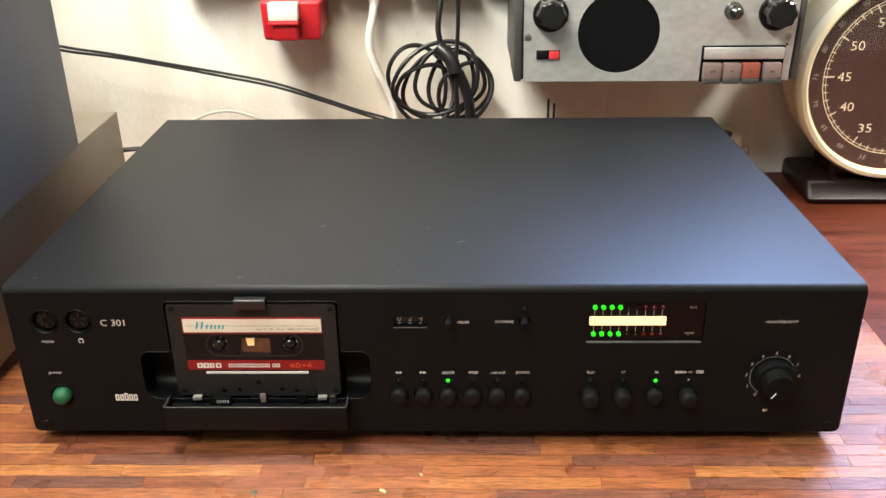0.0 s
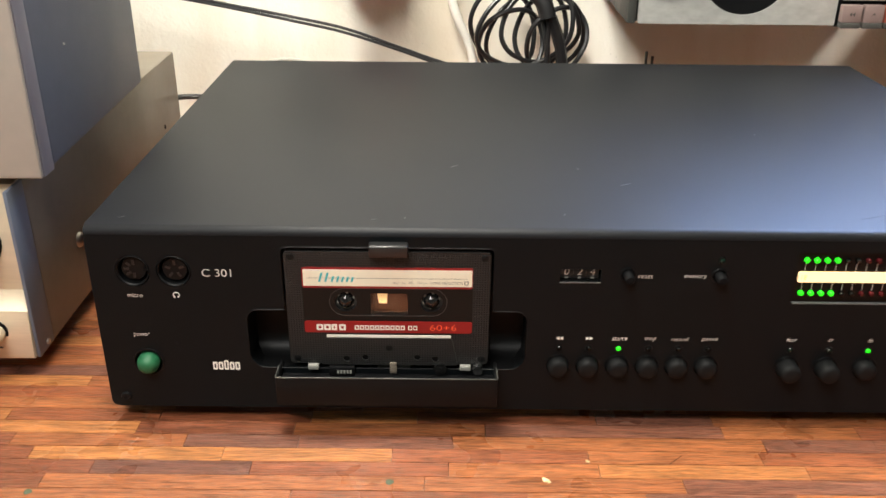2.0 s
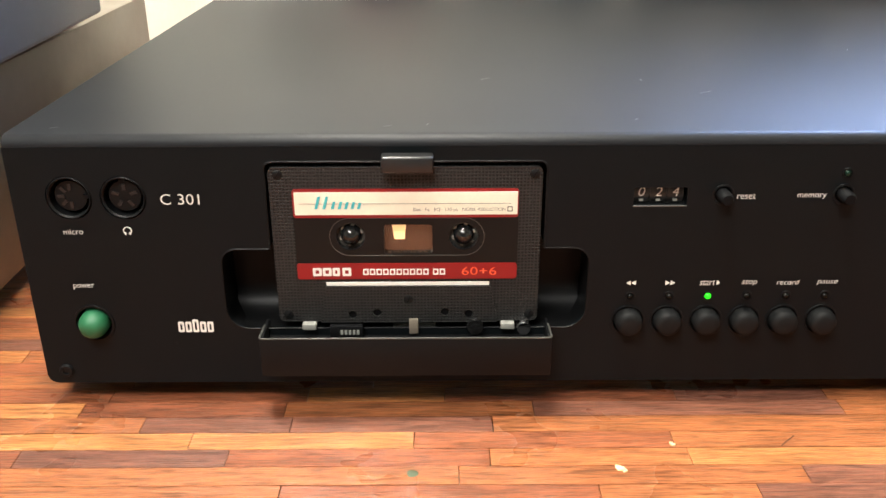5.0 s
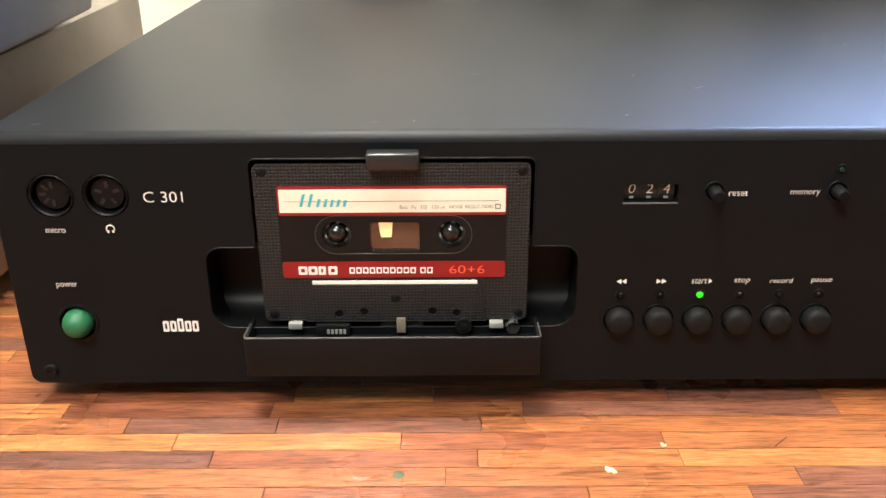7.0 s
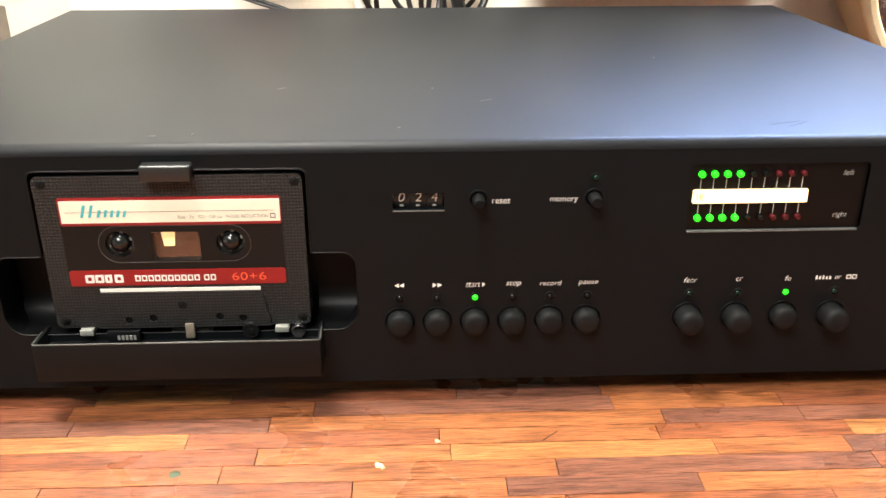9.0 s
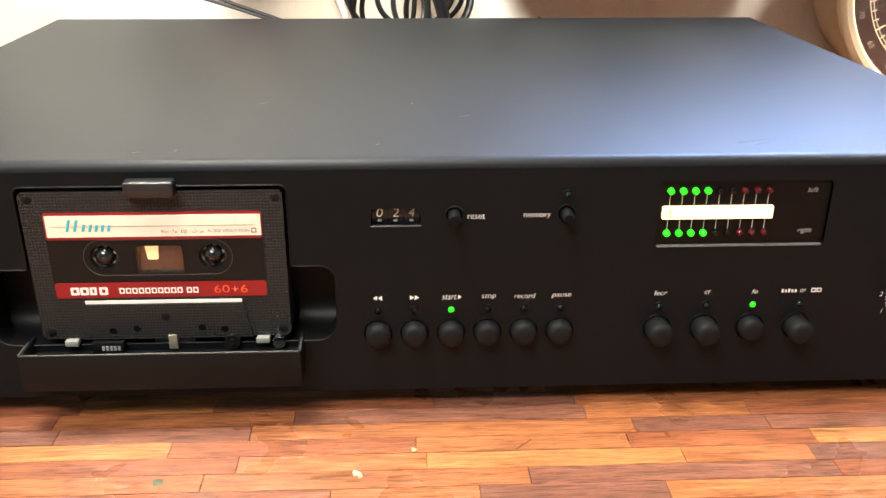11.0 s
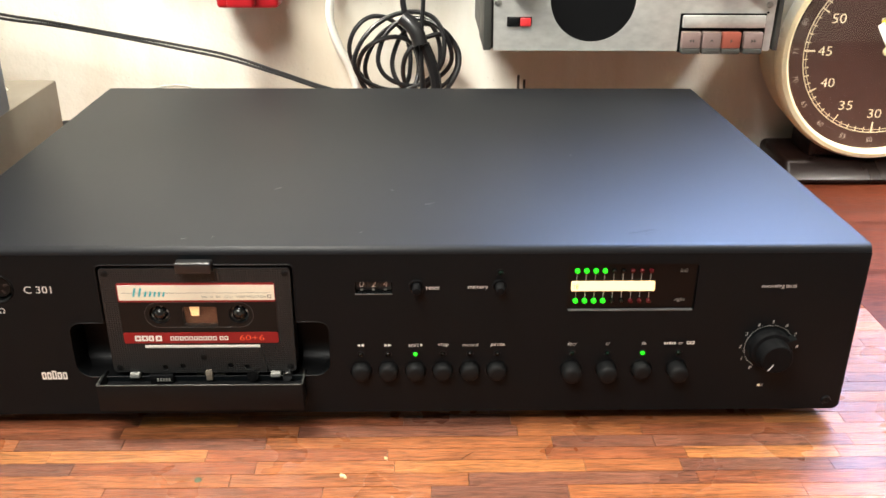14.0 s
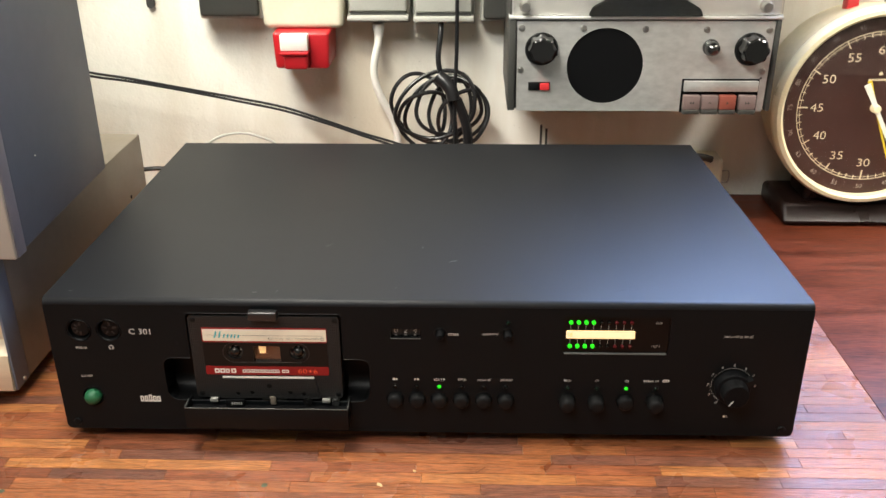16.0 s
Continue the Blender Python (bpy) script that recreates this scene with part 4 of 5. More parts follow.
cream = thing("round_wall_socket", "cream bakelite surface socket on the wall", "socket")
bm = plate(round_poly([(-0.1955, 0.2015), (-0.1105, 0.2015), (-0.1085, 0.235), (-0.1085, 0.285), (-0.1975, 0.285), (-0.1975, 0.235)], [0.006] * 6, 5), [], WALL - 0.040, WALL + 0.002)
bmesh.ops.bevel(bm, geom=[e for e in bm.edges if abs(e.verts[0].co.y - WALL + 0.040) < 1e-4 and abs(e.verts[1].co.y - WALL + 0.040) < 1e-4], offset=0.006, segments=4, affect="EDGES", profile=0.5)
part("body", bm, CREAM, cream, smooth=False)

plug = thing("red_plug", "red plastic industrial plug hanging below the cream socket", "plug")
PX = -0.1535
bm = box(PX - 0.0305, PX + 0.0305, WALL - 0.058, WALL - 0.001, 0.1622, 0.2012, 0.0035, 3)
for v in bm.verts:
    v.co.x = PX + (v.co.x - PX) * (1 - 0.06 * (0.2 - v.co.z) / 0.04)
part("body", bm, REDPLASTIC, plug)
part("clasp", box(PX - 0.0165, PX + 0.0085, WALL - 0.074, WALL - 0.0585, 0.1650, 0.1815, 0.003, 3), REDPLASTIC, plug, "raised red clasp")
part("white_tag", box(PX - 0.0200, PX + 0.0090, WALL - 0.0715, WALL - 0.0585, 0.1842, 0.2010, 0.0012), PRINT, plug, "white tag")
part("clasp_edge", box(PX - 0.0205, PX + 0.0100, WALL - 0.077, WALL - 0.0585, 0.1808, 0.1838, 0.0012), REDPLASTIC, plug)

part_slot = thing("wall_clip", "short dark metal clip screwed to the plaster", "clip")
part("clip_body", plate(rounded(-0.3325, -0.3240, 0.2165, 0.275, 0.0042, 6), [], WALL - 0.004, WALL + 0.001), DARKGREY, part_slot)

# cables
white_cord = thing("white_cord", "white mains cord hanging from a grey socket", "cable")
WY = WALL - 0.022
part("cord", tube([(-0.0735, WY - 0.002, 0.196), (-0.0750, WY - 0.004, 0.182), (-0.0795, WY - 0.004, 0.160), (-0.0790, WY - 0.002, 0.140), (-0.0720, WY, 0.118), (-0.0630, WY + 0.004, 0.098), (-0.0570, WY + 0.006, 0.075), (-0.056, WY + 0.008, 0.040)], 0.0042, 10), WHITECABLE, white_cord)
part("strain_relief", lathe([(0.0, 0.2045), (0.0062, 0.2045), (0.0066, 0.1990), (0.0052, 0.1945), (0.0048, 0.1900), (0.0, 0.1900)], (-0.0735, WY - 0.002, 0.0), "z", 18), WHITECABLE, white_cord)

pair = thing("twin_cable", "thin black twin cable sagging along the wall", "cable")
run = [(-0.46, 0.452, 0.172), (-0.40, 0.455, 0.154), (-0.35, 0.456, 0.1455), (-0.2900, 0.456, 0.1345), (-0.2300, 0.456, 0.1235), (-0.1800, 0.456, 0.1130), (-0.1300, 0.455, 0.0965), (-0.0950, 0.454, 0.0845), (-0.0600, 0.452, 0.0745), (-0.020, 0.448, 0.062), (0.02, 0.44, 0.045)]
part("strand", tube(run, 0.0015, 8), CABLE, pair)
part("strand", tube([(x, y - 0.001, z - 0.0030 - 0.0007 * math.sin(i * 1.7)) for i, (x, y, z) in enumerate(run)], 0.0015, 8), CABLE, pair)

arch = thing("thin_white_cable", "thin white cable arching up behind the deck", "cable")
part("cord", tube([(-0.285, 0.455, 0.055), (-0.272, 0.455, 0.0705), (-0.255, 0.455, 0.0800), (-0.2330, 0.455, 0.0835), (-0.2130, 0.455, 0.0795), (-0.195, 0.455, 0.0715), (-0.180, 0.455, 0.055)], 0.0015, 8), GREYPLASTIC, arch)
short = thing("black_lead", "short black lead running behind the deck", "cable")
part("cord", tube([(-0.340, 0.352, 0.070), (-0.318, 0.372, 0.0700), (-0.298, 0.380, 0.0690), (-0.285, 0.384, 0.0660), (-0.262, 0.388, 0.058), (-0.22, 0.39, 0.03)], 0.0024, 8), CABLE, short)

coil = thing("coiled_cable", "black mains cables wound into a loose coil and tied", "cable")
loops = [(-0.0300, 0.112, 0.0290, 0.0390, 0.3), (-0.0080, 0.108, 0.0420, 0.0340, 0.9), (0.0130, 0.110, 0.0320, 0.0350, -0.3), (-0.0230, 0.100, 0.0330, 0.0300, 1.3), (0.0040, 0.117, 0.0360, 0.0330, 0.2), (0.0190, 0.104, 0.0260, 0.0330, -0.5), (-0.0100, 0.118, 0.0460, 0.0360, 0.5)]
for k, (cx, cz, rx, rz, tilt) in enumerate(loops):
    pts = []
    for i in range(14):
        a = 2 * math.pi * i / 14
        u, v = rx * math.cos(a) * (1 + 0.05 * math.sin(3 * a + k)), rz * math.sin(a)
        pts.append((cx + u * math.cos(tilt) - v * math.sin(tilt), 0.461 - 0.0035 * k * 0.8 + 0.006 * math.sin(a * 2 + k), cz + u * math.sin(tilt) + v * math.cos(tilt)))
    part("turn", tube(pts, 0.0023, 8, True, steps=5), CABLE, coil)
part("riser", tube([(-0.0050, 0.462, 0.2060), (-0.0055, 0.456, 0.195), (-0.0080, 0.449, 0.170), (-0.004, 0.447, 0.150), (0.004, 0.443, 0.128), (0.010, 0.440, 0.100), (0.012, 0.440, 0.060)], 0.0029, 8), CABLE, coil)
part("riser", tube([(0.0125, 0.442, 0.300), (0.0125, 0.441, 0.220), (0.0118, 0.440, 0.170), (0.0100, 0.438, 0.130), (0.0110, 0.436, 0.060)], 0.0021, 8), CABLE, coil)
part("tie", tube([(-0.008, 0.445, 0.152), (0.000, 0.441, 0.146), (0.006, 0.438, 0.138), (0.009, 0.436, 0.128)], 0.0075, 10), CABLE, coil)
part("loose_end", tube([(0.012, 0.440, 0.128), (0.020, 0.440, 0.108), (0.024, 0.440, 0.090), (0.026, 0.440, 0.060)], 0.0055, 8), CABLE, coil)
thin = thing("black_wire", "thin black wire on the wall above the instrument case", "cable")
part("cord", tube([(-0.455, WALL - 0.004, 0.205), (-0.43, WALL - 0.004, 0.222), (-0.405, WALL - 0.004, 0.238), (-0.385, WALL - 0.004, 0.262)], 0.0012, 6), CABLE, thin)
for x in (0.1075, 0.1135):
    nail = thing("wall_pin", "small dark pin standing in the plaster", "nail", "pins in the wall")
    part("shaft", tube([(x, WALL + 0.002, 0.048), (x, WALL - 0.020, 0.048), (x, WALL - 0.030, 0.0540), (x, WALL - 0.031, 0.0925 if x < 0.11 else 0.088)], 0.0013, 6), DARKGREY, nail)

outlet = thing("small_outlet", "pale outlet with a wire bail, half hidden behind the deck", "socket")
part("body", box(0.276, 0.318, WALL - 0.036, WALL + 0.001, 0.014, 0.060, 0.005, 3), CREAM, outlet)
part("cover", tube([(0.272, WALL - 0.036, 0.060), (0.287, WALL - 0.038, 0.0645), (0.303, WALL - 0.036, 0.0600)], 0.004, 8), DARKGREY, outlet)
part("bail", tube([(0.317, WALL - 0.030, 0.044), (0.325, WALL - 0.032, 0.045), (0.325, WALL - 0.032, 0.032), (0.317, WALL - 0.030, 0.031)], 0.0008, 6), SCREW, outlet)

# ---- the tape recorder on the wall ----
rec = thing("reel_tape_recorder", "small reel tape recorder with worn steel front, on the wall", "tape recorder")
RY = 0.350
RX0, RX1, RZ0, RZ1 = 0.0745, 0.3165, 0.1405, 0.2285
part("case", box(0.0660, 0.3225, RY + 0.0035, WALL + 0.001, RZ0 + 0.001, 0.44, 0.002), DARKGREY, rec, "dark grey metal case")
disc = ring_points(0.1592, 0.1850, 0.0369, 56)
part("front_plate", plate(round_poly([(RX0, RZ0), (RX1, RZ0), (RX1 + 0.0015, RZ1), (RX0 - 0.0015, RZ1)], [0.001] * 4, 2), [disc, [(0.2366, RZ0 + 0.0005), (0.3088, RZ0 + 0.0005), (0.3088, 0.1585), (0.2366, 0.1585)]], RY, RY + 0.0022), STEEL, rec, "scuffed brushed steel front plate")
for x0, x1 in ((0.0655, RX0 - 0.0022), (RX1 + 0.0022, 0.3232)):
    part("side_cheek", box(x0, x1, RY - 0.002, RY + 0.060, RZ0 + 0.0005, 0.2300, 0.0012), DARKGREY, rec)
part("loudspeaker", lathe([(0.0, 0.0012), (0.0369, 0.0012), (0.0372, 0.0020), (0.0372, 0.0030)], (0.1592, RY, 0.1850), n=56), MATTE, rec, "black loudspeaker cloth")
part("shelf_lip", box(0.0650, 0.3238, RY - 0.003, RY + 0.012, 0.2302, 0.2335, 0.0008), STEEL, rec)
part("reel_panel", box(0.0680, 0.3210, RY + 0.0008, RY + 0.0034, 0.2340, 0.43, 0.0006), STEEL, rec, "steel reel panel above")
part("acrylic_guard", box(0.0690, 0.3200, RY - 0.008, RY - 0.006, 0.2345, 0.43), SMOKED, rec, smooth=False).visible_shadow = False
part("head_cover", plate(round_poly([(0.1400, 0.2338), (0.2475, 0.2338), (0.2440, 0.2410), (0.2250, 0.2520), (0.1630, 0.2520), (0.1440, 0.2420)], [0.001, 0.001, 0.004, 0.01, 0.01, 0.004], 4), [], RY - 0.006, RY + 0.0006), MATTE, rec, "black head cover")
for x in (0.0800, 0.3055):
    part("panel_bolt", lathe([(0.0, -0.010), (0.0042, -0.010), (0.0054, -0.0080), (0.0056, 0.001)], (x, RY, 0.2425), n=20), SCREW, rec)
for x, z in ((0.0778, 0.2215), (0.1368, 0.2212), (0.1957, 0.2206), (0.2538, 0.2202), (0.3128, 0.2198), (0.0776, 0.1811), (0.3116, 0.1803)):
    part("plate_screw", lathe([(0.0, -0.0018), (0.0022, -0.0015), (0.0031, -0.0004), (0.0032, 0.0004)], (x, RY, z), n=16), SCREW, rec)
for x in (0.0971, 0.2975):
    k = part("control_knob", lathe([(0.0, -0.0200), (0.0105, -0.0200), (0.0122, -0.0185), (0.0128, -0.0050), (0.0134, -0.0040)], (x, RY, 0.2035), n=48, wobble=0.055, lobes=8), GLOSSY, rec, "black fluted knob")
    part("knob_skirt", lathe([(0.0156, 0.0), (0.0160, -0.0020), (0.0150, -0.0042), (0.0, -0.0042)], (x, RY, 0.2020), n=40), PLASTIC, k)
    part("pointer_tip", box(x + 0.0125, x + 0.0152, RY - 0.006, RY - 0.001, 0.1965, 0.1985), PLASTIC, k, smooth=False)
part("chrome_button", lathe([(0.0, -0.0150), (0.0030, -0.0145), (0.0058, -0.0118), (0.0070, -0.0085), (0.0070, -0.0040), (0.0078, -0.0030), (0.0080, 0.0)], (0.2592, RY, 0.2035), n=32), DARKCHROME, rec, "domed dark chrome button")
sw = part("slide_switch", box(0.0856, 0.1068, RY - 0.0006, RY + 0.0003, 0.1612, 0.1694), MATTE, rec, "black and red slide switch", smooth=False)
part("slider", box(0.0970, 0.1060, RY - 0.0030, RY - 0.0008, 0.1618, 0.1688, 0.0006), REDSWITCH, sw)
part("black_slider", box(0.0864, 0.0955, RY - 0.0022, RY - 0.0008, 0.1618, 0.1688, 0.0006), PLASTIC, sw)
part("key_frame", box(0.2352, 0.3098, RY - 0.0012, RY - 0.0002, 0.1396, 0.1728), MATTE, rec, smooth=False)
part("key_strip", box(0.2368, 0.3085, RY - 0.0050, RY - 0.0014, 0.1612, 0.1716, 0.0008), STEEL, rec, "steel strip over the keys")
part("strip_dot", lathe([(0.0, -0.0003), (0.0010, -0.0003), (0.0010, 0.0002)], (0.3110, RY, 0.1735), n=10), MATTE, rec)
part("key_bed", box(0.2360, 0.3094, RY + 0.0032, RY + 0.0060, 0.1390, 0.1590), MATTE, rec, smooth=False)
for i, x in enumerate((0.2372, 0.2548, 0.2720, 0.2912)):
    w = 0.0160
    key = part("piano_key", box(x, x + w, RY - 0.0075, RY + 0.0030, 0.1440, 0.1578, 0.0008), KEYRED if i == 2 else KEYPINK, rec, "faded red key" if i == 2 else "faded pink-grey key")
    part("key_lip", box(x, x + w, RY - 0.0085, RY + 0.0028, 0.1395, 0.1438, 0.0006), DARKGREY, key)
    cx = x + w / 2
    sign = bmesh.new()
    if i == 1:
        plate([(cx - 0.002, 0.1495), (cx, 0.1520), (cx + 0.002, 0.1495), (cx, 0.1506)], [], RY - 0.0078, RY - 0.0075, bm=sign)
    else:
        way = -1 if i == 0 else 1
        for off in ((-0.0012, 0.0012) if i != 2 else (0.0,)):
            plate([(cx + off - way * 0.0010, 0.1490), (cx + off + way * 0.0010, 0.1506), (cx + off - way * 0.0010, 0.1522)], [], RY - 0.0078, RY - 0.0075, bm=sign)
    part("key_sign", sign, DARKPRINT, key, smooth=False)

# ---- the darkroom timer ----
clock = thing("darkroom_timer", "round cream enamel darkroom timer with a brown dial, on the table", "timer")
TX, TY, TZ = 0.4525, 0.402, 0.1305
part("case", lathe([(0.0990, 0.003), (0.1035, 0.010), (0.1030, 0.030), (0.1000, 0.060), (0.0960, 0.078), (0.0, 0.078)], (TX, TY, TZ), n=72), CASECREAM, clock, "cream enamelled drum case")
part("bezel", lathe([(0.0955, 0.006), (0.0958, -0.003), (0.0985, -0.006), (0.1025, -0.005), (0.1050, 0.001), (0.1052, 0.008), (0.1035, 0.0105)], (TX, TY, TZ), n=72), BEZEL, clock, "ivory bezel ring")
dial = part("dial", lathe([(0.0, 0.0040), (0.0960, 0.0040), (0.0965, 0.0060)], (TX, TY, TZ), n=72), DIAL, clock, "dark brown printed dial")
DY = TY + 0.0040
part("track_ring", tube([(TX + 0.0768 * math.cos(2 * math.pi * i / 72), DY, TZ + 0.0768 * math.sin(2 * math.pi * i / 72)) for i in range(72)], 0.0003, 5, True, steps=0), DIALPRINT, dial)
part("track_ring", tube([(TX + 0.0795 * math.cos(2 * math.pi * i / 72), DY, TZ + 0.0795 * math.sin(2 * math.pi * i / 72)) for i in range(72)], 0.00045, 5, True, steps=0), DIALPRINT, dial)
for i in range(60):
    a = math.pi / 2 - 2 * math.pi * i / 60
    r0, w = (0.0690, 0.0008) if i % 15 == 0 else ((0.0710, 0.0006) if i % 5 == 0 else (0.0745, 0.0004))
    pts = [(TX + u * math.cos(a) - v * math.sin(a), TZ + u * math.sin(a) + v * math.cos(a)) for u, v in ((r0, -w), (0.0795, -w), (0.0795, w), (r0, w))]
    part("tick", plate(pts, [], DY - 0.0003, DY), DIALPRINT, dial, smooth=False)
for i in range(1, 13):
    a = math.pi / 2 - 2 * math.pi * i / 12
    lettering(str(i * 5), TX + 0.0595 * math.cos(a), TZ + 0.0605 * math.sin(a), DY, 0.0070 if i == 1 else 0.0132, 0.0088, DIALPRINT, dial)
for i in range(1, 21):
    a = math.pi / 2 - 2 * math.pi * i / 20
    turn = (a - math.pi / 2 + math.pi) % (2 * math.pi) - math.pi
    if math.sin(a) < -0.3:
        turn += math.pi
    if abs(math.sin(a)) <= 0.3:
        turn = math.pi / 2 if math.cos(a) < 0 else -math.pi / 2
    w = 0.0034 if i == 1 else (0.0095 if i == 20 else 0.0064)
    lettering(str(i * 5), TX + 0.0872 * math.cos(a), TZ + 0.0872 * math.sin(a), DY, w, 0.0046, GREYPRINT, dial, 0, turn)
bars("maker_bar", [(TX - 0.0115 + 0.0030 * i, TX - 0.0093 + 0.0030 * i, 0.1590, 0.1612) for i in range(8)], DY, DIALPRINT, dial)
part("maker_star", lathe([(0.0, -0.0002), (0.0020, -0.0002), (0.0020, 0.0002)], (TX, DY, 0.1665), n=16, wobble=0.2, lobes=8), DIALPRINT, dial)


def clock_hand(angle, length, tail, w0, w1, y, mat, name):
    a = math.pi / 2 - radians(angle)
    pts = [(TX + u * math.cos(a) - v * math.sin(a), TZ + u * math.sin(a) + v * math.cos(a)) for u, v in ((-tail, -w0), (0, -w0 * 0.6), (length, -w1), (length, w1), (0, w0 * 0.6), (-tail, w0))]
    part(name, plate(pts, [], y - 0.0006, y), mat, clock, smooth=False)


clock_hand(158, 0.0740, 0.032, 0.0022, 0.0006, TY - 0.0005, YELLOW, "yellow_hand")
clock_hand(151, 0.0600, 0.030, 0.0034, 0.0022, TY - 0.0020, PRINT, "white_hand")
part("hand_hub", lathe([(0.0, -0.0050), (0.0034, -0.0046), (0.0046, -0.0030), (0.0046, 0.004)], (TX, TY, TZ), n=24), BEZEL, clock)
glass = part("glass", lathe([(0.0, -0.0052), (0.0956, -0.0044), (0.0956, -0.0036), (0.0, -0.0042)], (TX, TY - 0.0012, TZ), n=72), SMOKED, clock)
glass.visible_shadow = False
bm = box(0.3735, 0.5460, TY - 0.008, TY + 0.080, 0.0, 0.0225, 0.006, 4)
for v in bm.verts:
    if v.co.z > 0.012:
        v.co.y += 0.010 if v.co.y < TY + 0.02 else 0
part("base", bm, BROWNBASE, clock, "dark brown bakelite foot")
part("saddle", box(0.4000, 0.5050, TY + 0.014, TY + 0.064, 0.0215, 0.0520, 0.004, 3), BROWNBASE, clock)
part("red_button", box(TX - 0.0360, TX - 0.0240, TY + 0.030, TY + 0.045, 0.222, 0.262, 0.002), REDSWITCH, clock, "red push lever")
part("white_button", box(TX + 0.006, TX + 0.018, TY + 0.030, TY + 0.045, 0.226, 0.262, 0.002), PRINT, clock, "white push lever")

for ob in scene.objects:
    if ob.type == "EMPTY" and ob.name.split(".")[0] in ("light_switch", "blank_switch", "wall_socket", "round_wall_socket", "red_plug", "wall_clip", "white_cord", "twin_cable", "thin_white_cable", "coiled_cable", "black_wire", "wall_pin"):
        ob.location = (0.0033, 0.0, 0.0012)
    elif ob.name == "reel_tape_recorder":
        ob.location = (0.0013, 0.0, 0.0020)
    elif ob.name == "small_outlet":
        ob.location = (0.0020, 0.0, -0.0050)

# ---- crumbs and paint spots on the worktop ----
random.seed(11)
for x, y, r, mat, name, label in ((-0.0290, -0.0455, 0.0019, CHIP, "wood_chip", "pale chip lying on the worktop"), (-0.0065, -0.0310, 0.0011, CHIP, "wood_chip", "pale crumb lying on the worktop"), (-0.1060, -0.0475, 0.0021, VERDIGRIS, "paint_spot", "dull green paint spot on the worktop"), (-0.2790, -0.0570, 0.0020, VERDIGRIS, "paint_spot", "dull green paint spot on the worktop")):
    bm = bmesh.new()
    for k in range(5 if mat is CHIP else 1):
        ox, oy = (random.uniform(-1, 1) * r * 0.8, random.uniform(-1, 1) * r * 0.8) if mat is CHIP else (0, 0)
        rr = r * random.uniform(0.4, 0.7) if mat is CHIP else r
        lathe([(0.0, 0.0), (rr, 0.0), (rr * 0.8, 0.0005 if mat is CHIP else 0.00015), (0.0, 0.0007 if mat is CHIP else 0.0002)], (x + ox, y + oy, 0.0001), "z", 9 if mat is CHIP else 18, bm=bm, wobble=0.25 if mat is CHIP else 0.07, lobes=3)
    tagged(link_mesh(name, bm, mat, None, True), label, "crumb" if mat is CHIP else "paint spot")

# ---- the staves of the worktop ----
PITCH, GAP = 0.01075, 0.00026


def stave_mesh(tone):
    bm = box(-0.5, 0.5, -0.5, 0.5, -1.0, 0.0)
    for v in bm.verts:
        if v.co.z > -0.1:
            v.co.x *= 0.9992
            v.co.y *= 0.992
    me = bpy.data.meshes.new("stave")
    bm.to_mesh(me)
    bm.free()
    me.materials.append(STAVES[tone])
    return me


# the rows in front of the deck, from the back: where each stave ends and its timber
ROWS = [
    ((-0.41, "orange"), (-0.315, "honey"), (-0.233, "red"), (-0.151, "red"), (-0.094, "honey"), (0.065, "dark"), (0.215, "orange"), (0.262, "honey")),
    ((-0.43, "red"), (-0.330, "red"), (-0.242, "honey"), (-0.159, "red"), (0.068, "dark"), (0.140, "orange"), (0.252, "red")),
    ((-0.46, "dark"), (-0.360, "orange"), (-0.214, "orange"), (-0.155, "dark"), (-0.075, "dark"), (0.087, "orange"), (0.258, "dark")),
    ((-0.44, "orange"), (-0.370, "red"), (-0.290, "red"), (-0.106, "honey"), (-0.006, "red"), (0.082, "orange"), (0.246, "honey")),
    ((-0.41, "red"), (-0.255, "red"), (-0.176, "dark"), (-0.002, "orange"), (0.155, "orange"), (0.238, "dark")),
    ((-0.39, "orange"), (-0.276, "red"), (-0.089, "orange"), (0.038, "orange"), (0.192, "red")),
    ((-0.42, "red"), (-0.310, "orange"), (-0.153, "orange"), (-0.039, "red"), (0.090, "dark"), (0.215, "orange")),
]
stave = {tone: stave_mesh(tone) for tone in STAVES}
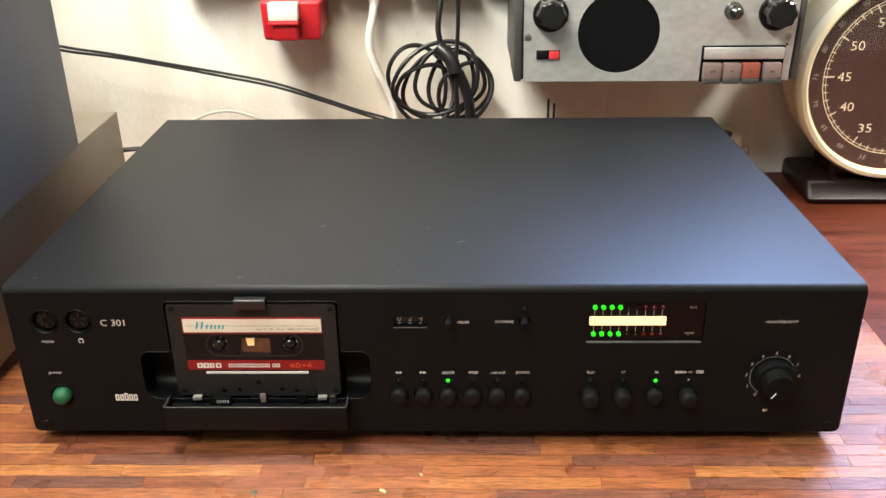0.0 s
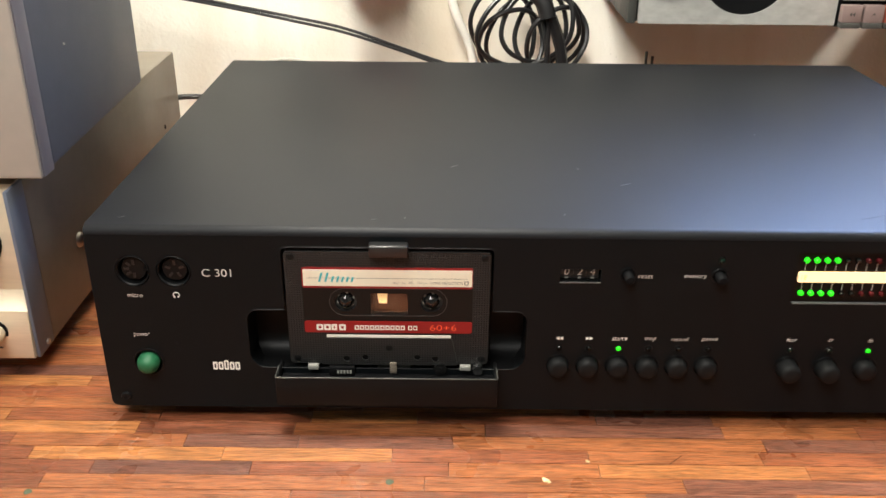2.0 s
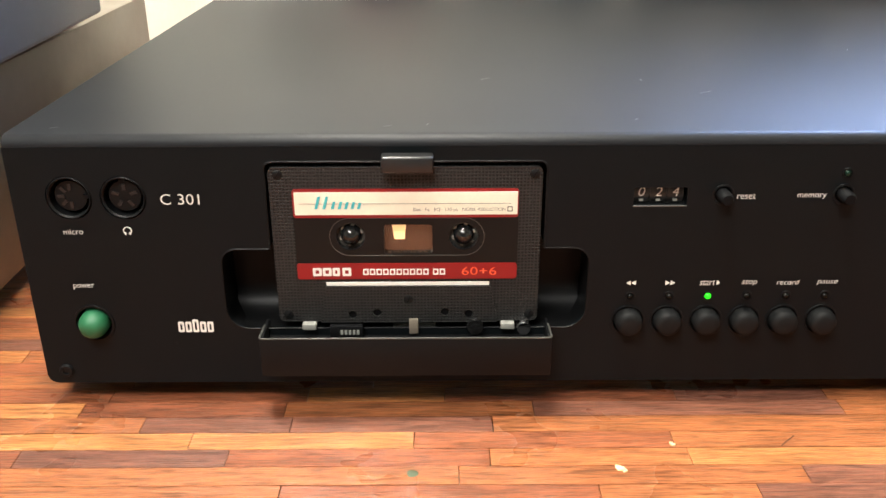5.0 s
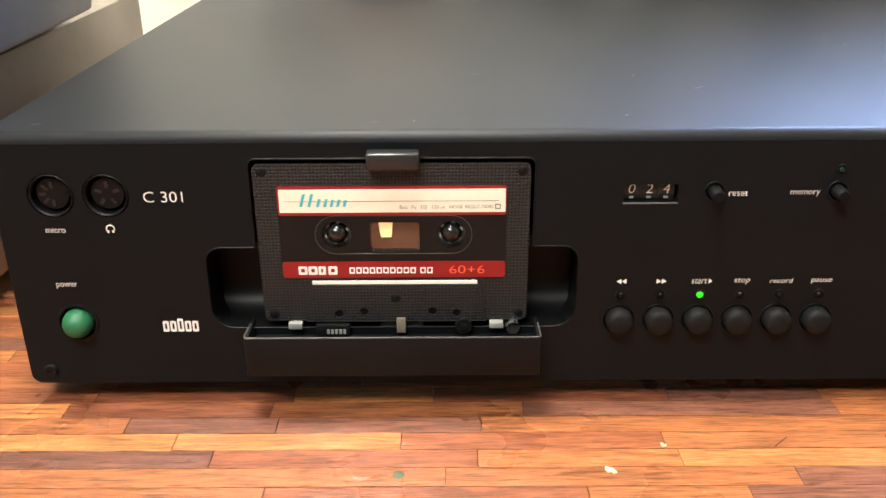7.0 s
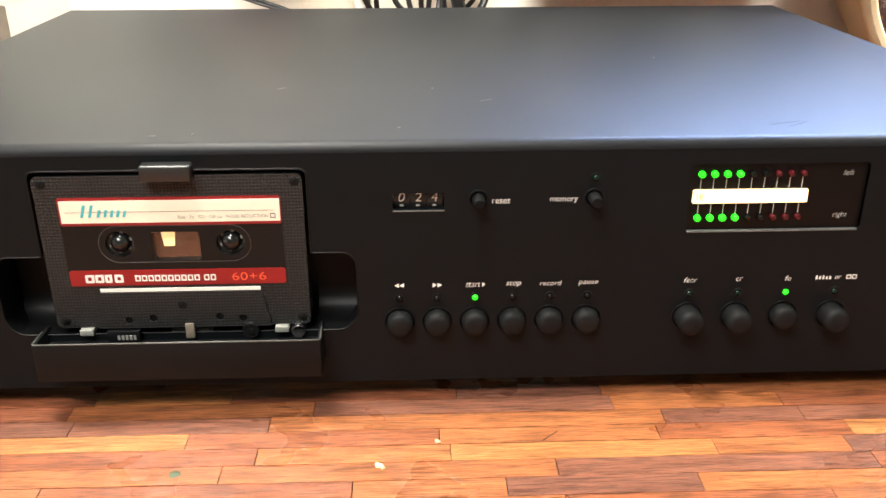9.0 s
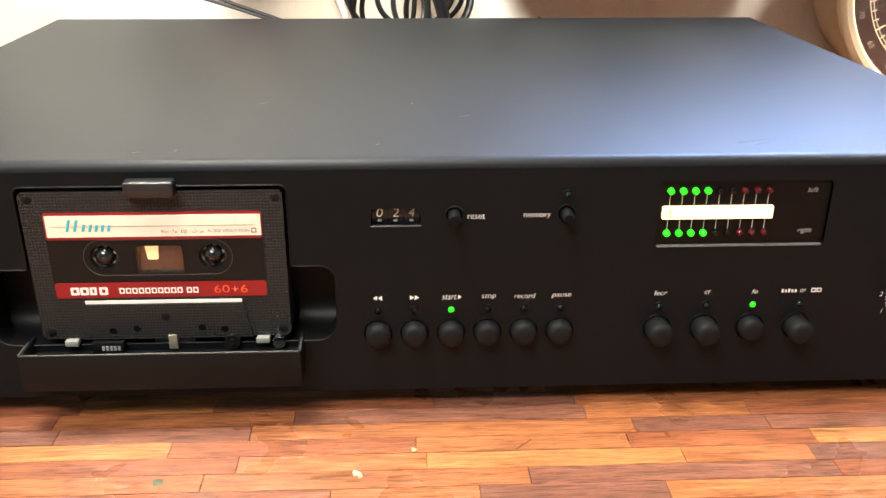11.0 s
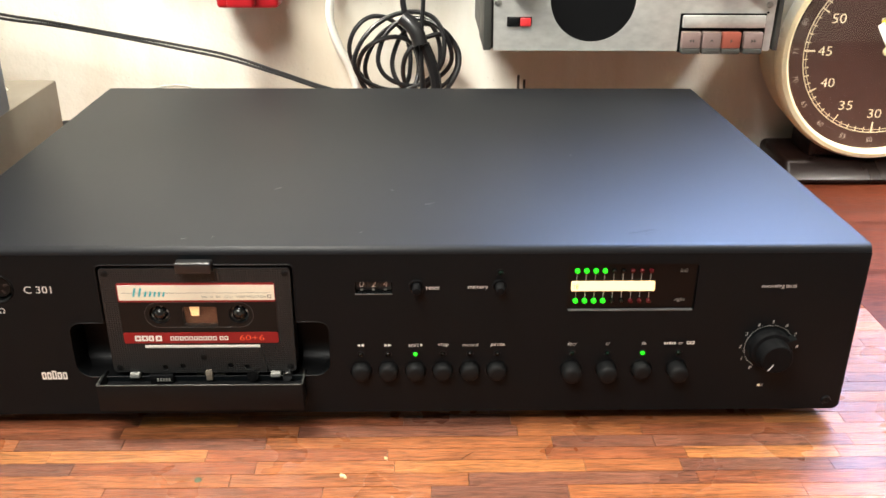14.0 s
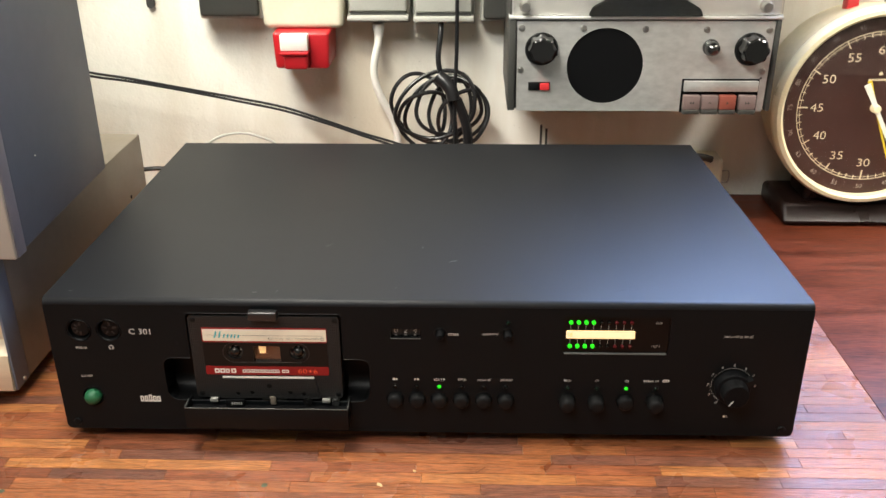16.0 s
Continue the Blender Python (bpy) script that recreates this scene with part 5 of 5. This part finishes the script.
tones = ["red", "orange", "orange", "red", "dark", "honey"]
rng = random.Random(21)
rest = bmesh.new()
FIRST = 0.0106
y = FIRST - 10 * PITCH
while y + PITCH < WALL - 0.002:
    near = y < 0.048
    row = round((FIRST - PITCH - y) / PITCH)
    known = list(ROWS[row]) if 0 <= row < len(ROWS) else []
    x = -1.0 - rng.uniform(0.0, 0.12)
    while x < EDGE - 0.001:
        x1 = x + rng.choice((0.058, 0.072, 0.095, 0.11, 0.135, 0.165, 0.19)) * rng.uniform(0.9, 1.1)
        tone = rng.choice(tones)
        if known and x1 > known[0][0] - 0.03:
            x1, tone = known.pop(0)
        if x1 > EDGE - 0.02:
            x1 = EDGE
        if near and x1 > -0.62:
            ob = new("stave", stave[tone])
            ob.parent = worktop
            ob.location = ((x + x1) / 2, y + PITCH / 2, rng.uniform(-0.00005, 0.00005))
            ob.scale = (x1 - x - GAP, PITCH - GAP, 0.0034)
        else:
            vs = [rest.verts.new(p) for p in ((x + GAP / 2, y + GAP / 2, 0), (x1 - GAP / 2, y + GAP / 2, 0), (x1 - GAP / 2, y + PITCH - GAP / 2, 0), (x + GAP / 2, y + PITCH - GAP / 2, 0))]
            lows = [rest.verts.new((v.co.x, v.co.y, -0.0034)) for v in vs]
            faces = [rest.faces.new(vs)] + [rest.faces.new((vs[i], lows[i], lows[(i + 1) % 4], vs[(i + 1) % 4])) for i in range(4)]
            for f in faces:
                f.material_index = list(STAVES).index(tone)
        x = x1
    y += PITCH
far = tagged(link_mesh("far_staves", rest, STAVES["dark"], worktop), kind="stuff")
for tone in list(STAVES)[1:]:
    far.data.materials.append(STAVES[tone])
part("crack", tube([(0.0345, -0.0318, 0.0), (0.0375, -0.0290, 0.00005), (0.0415, -0.0255, 0.0)], 0.00022, 5, steps=0), SUBFLOOR, worktop, "short dark crack")
# the front of the worktop, out of view
part("front_edge", box(-1.7, EDGE, -0.30, FIRST - 10 * PITCH - 0.0003, -0.0034, 0.0), STAVES["orange"], worktop, smooth=False)
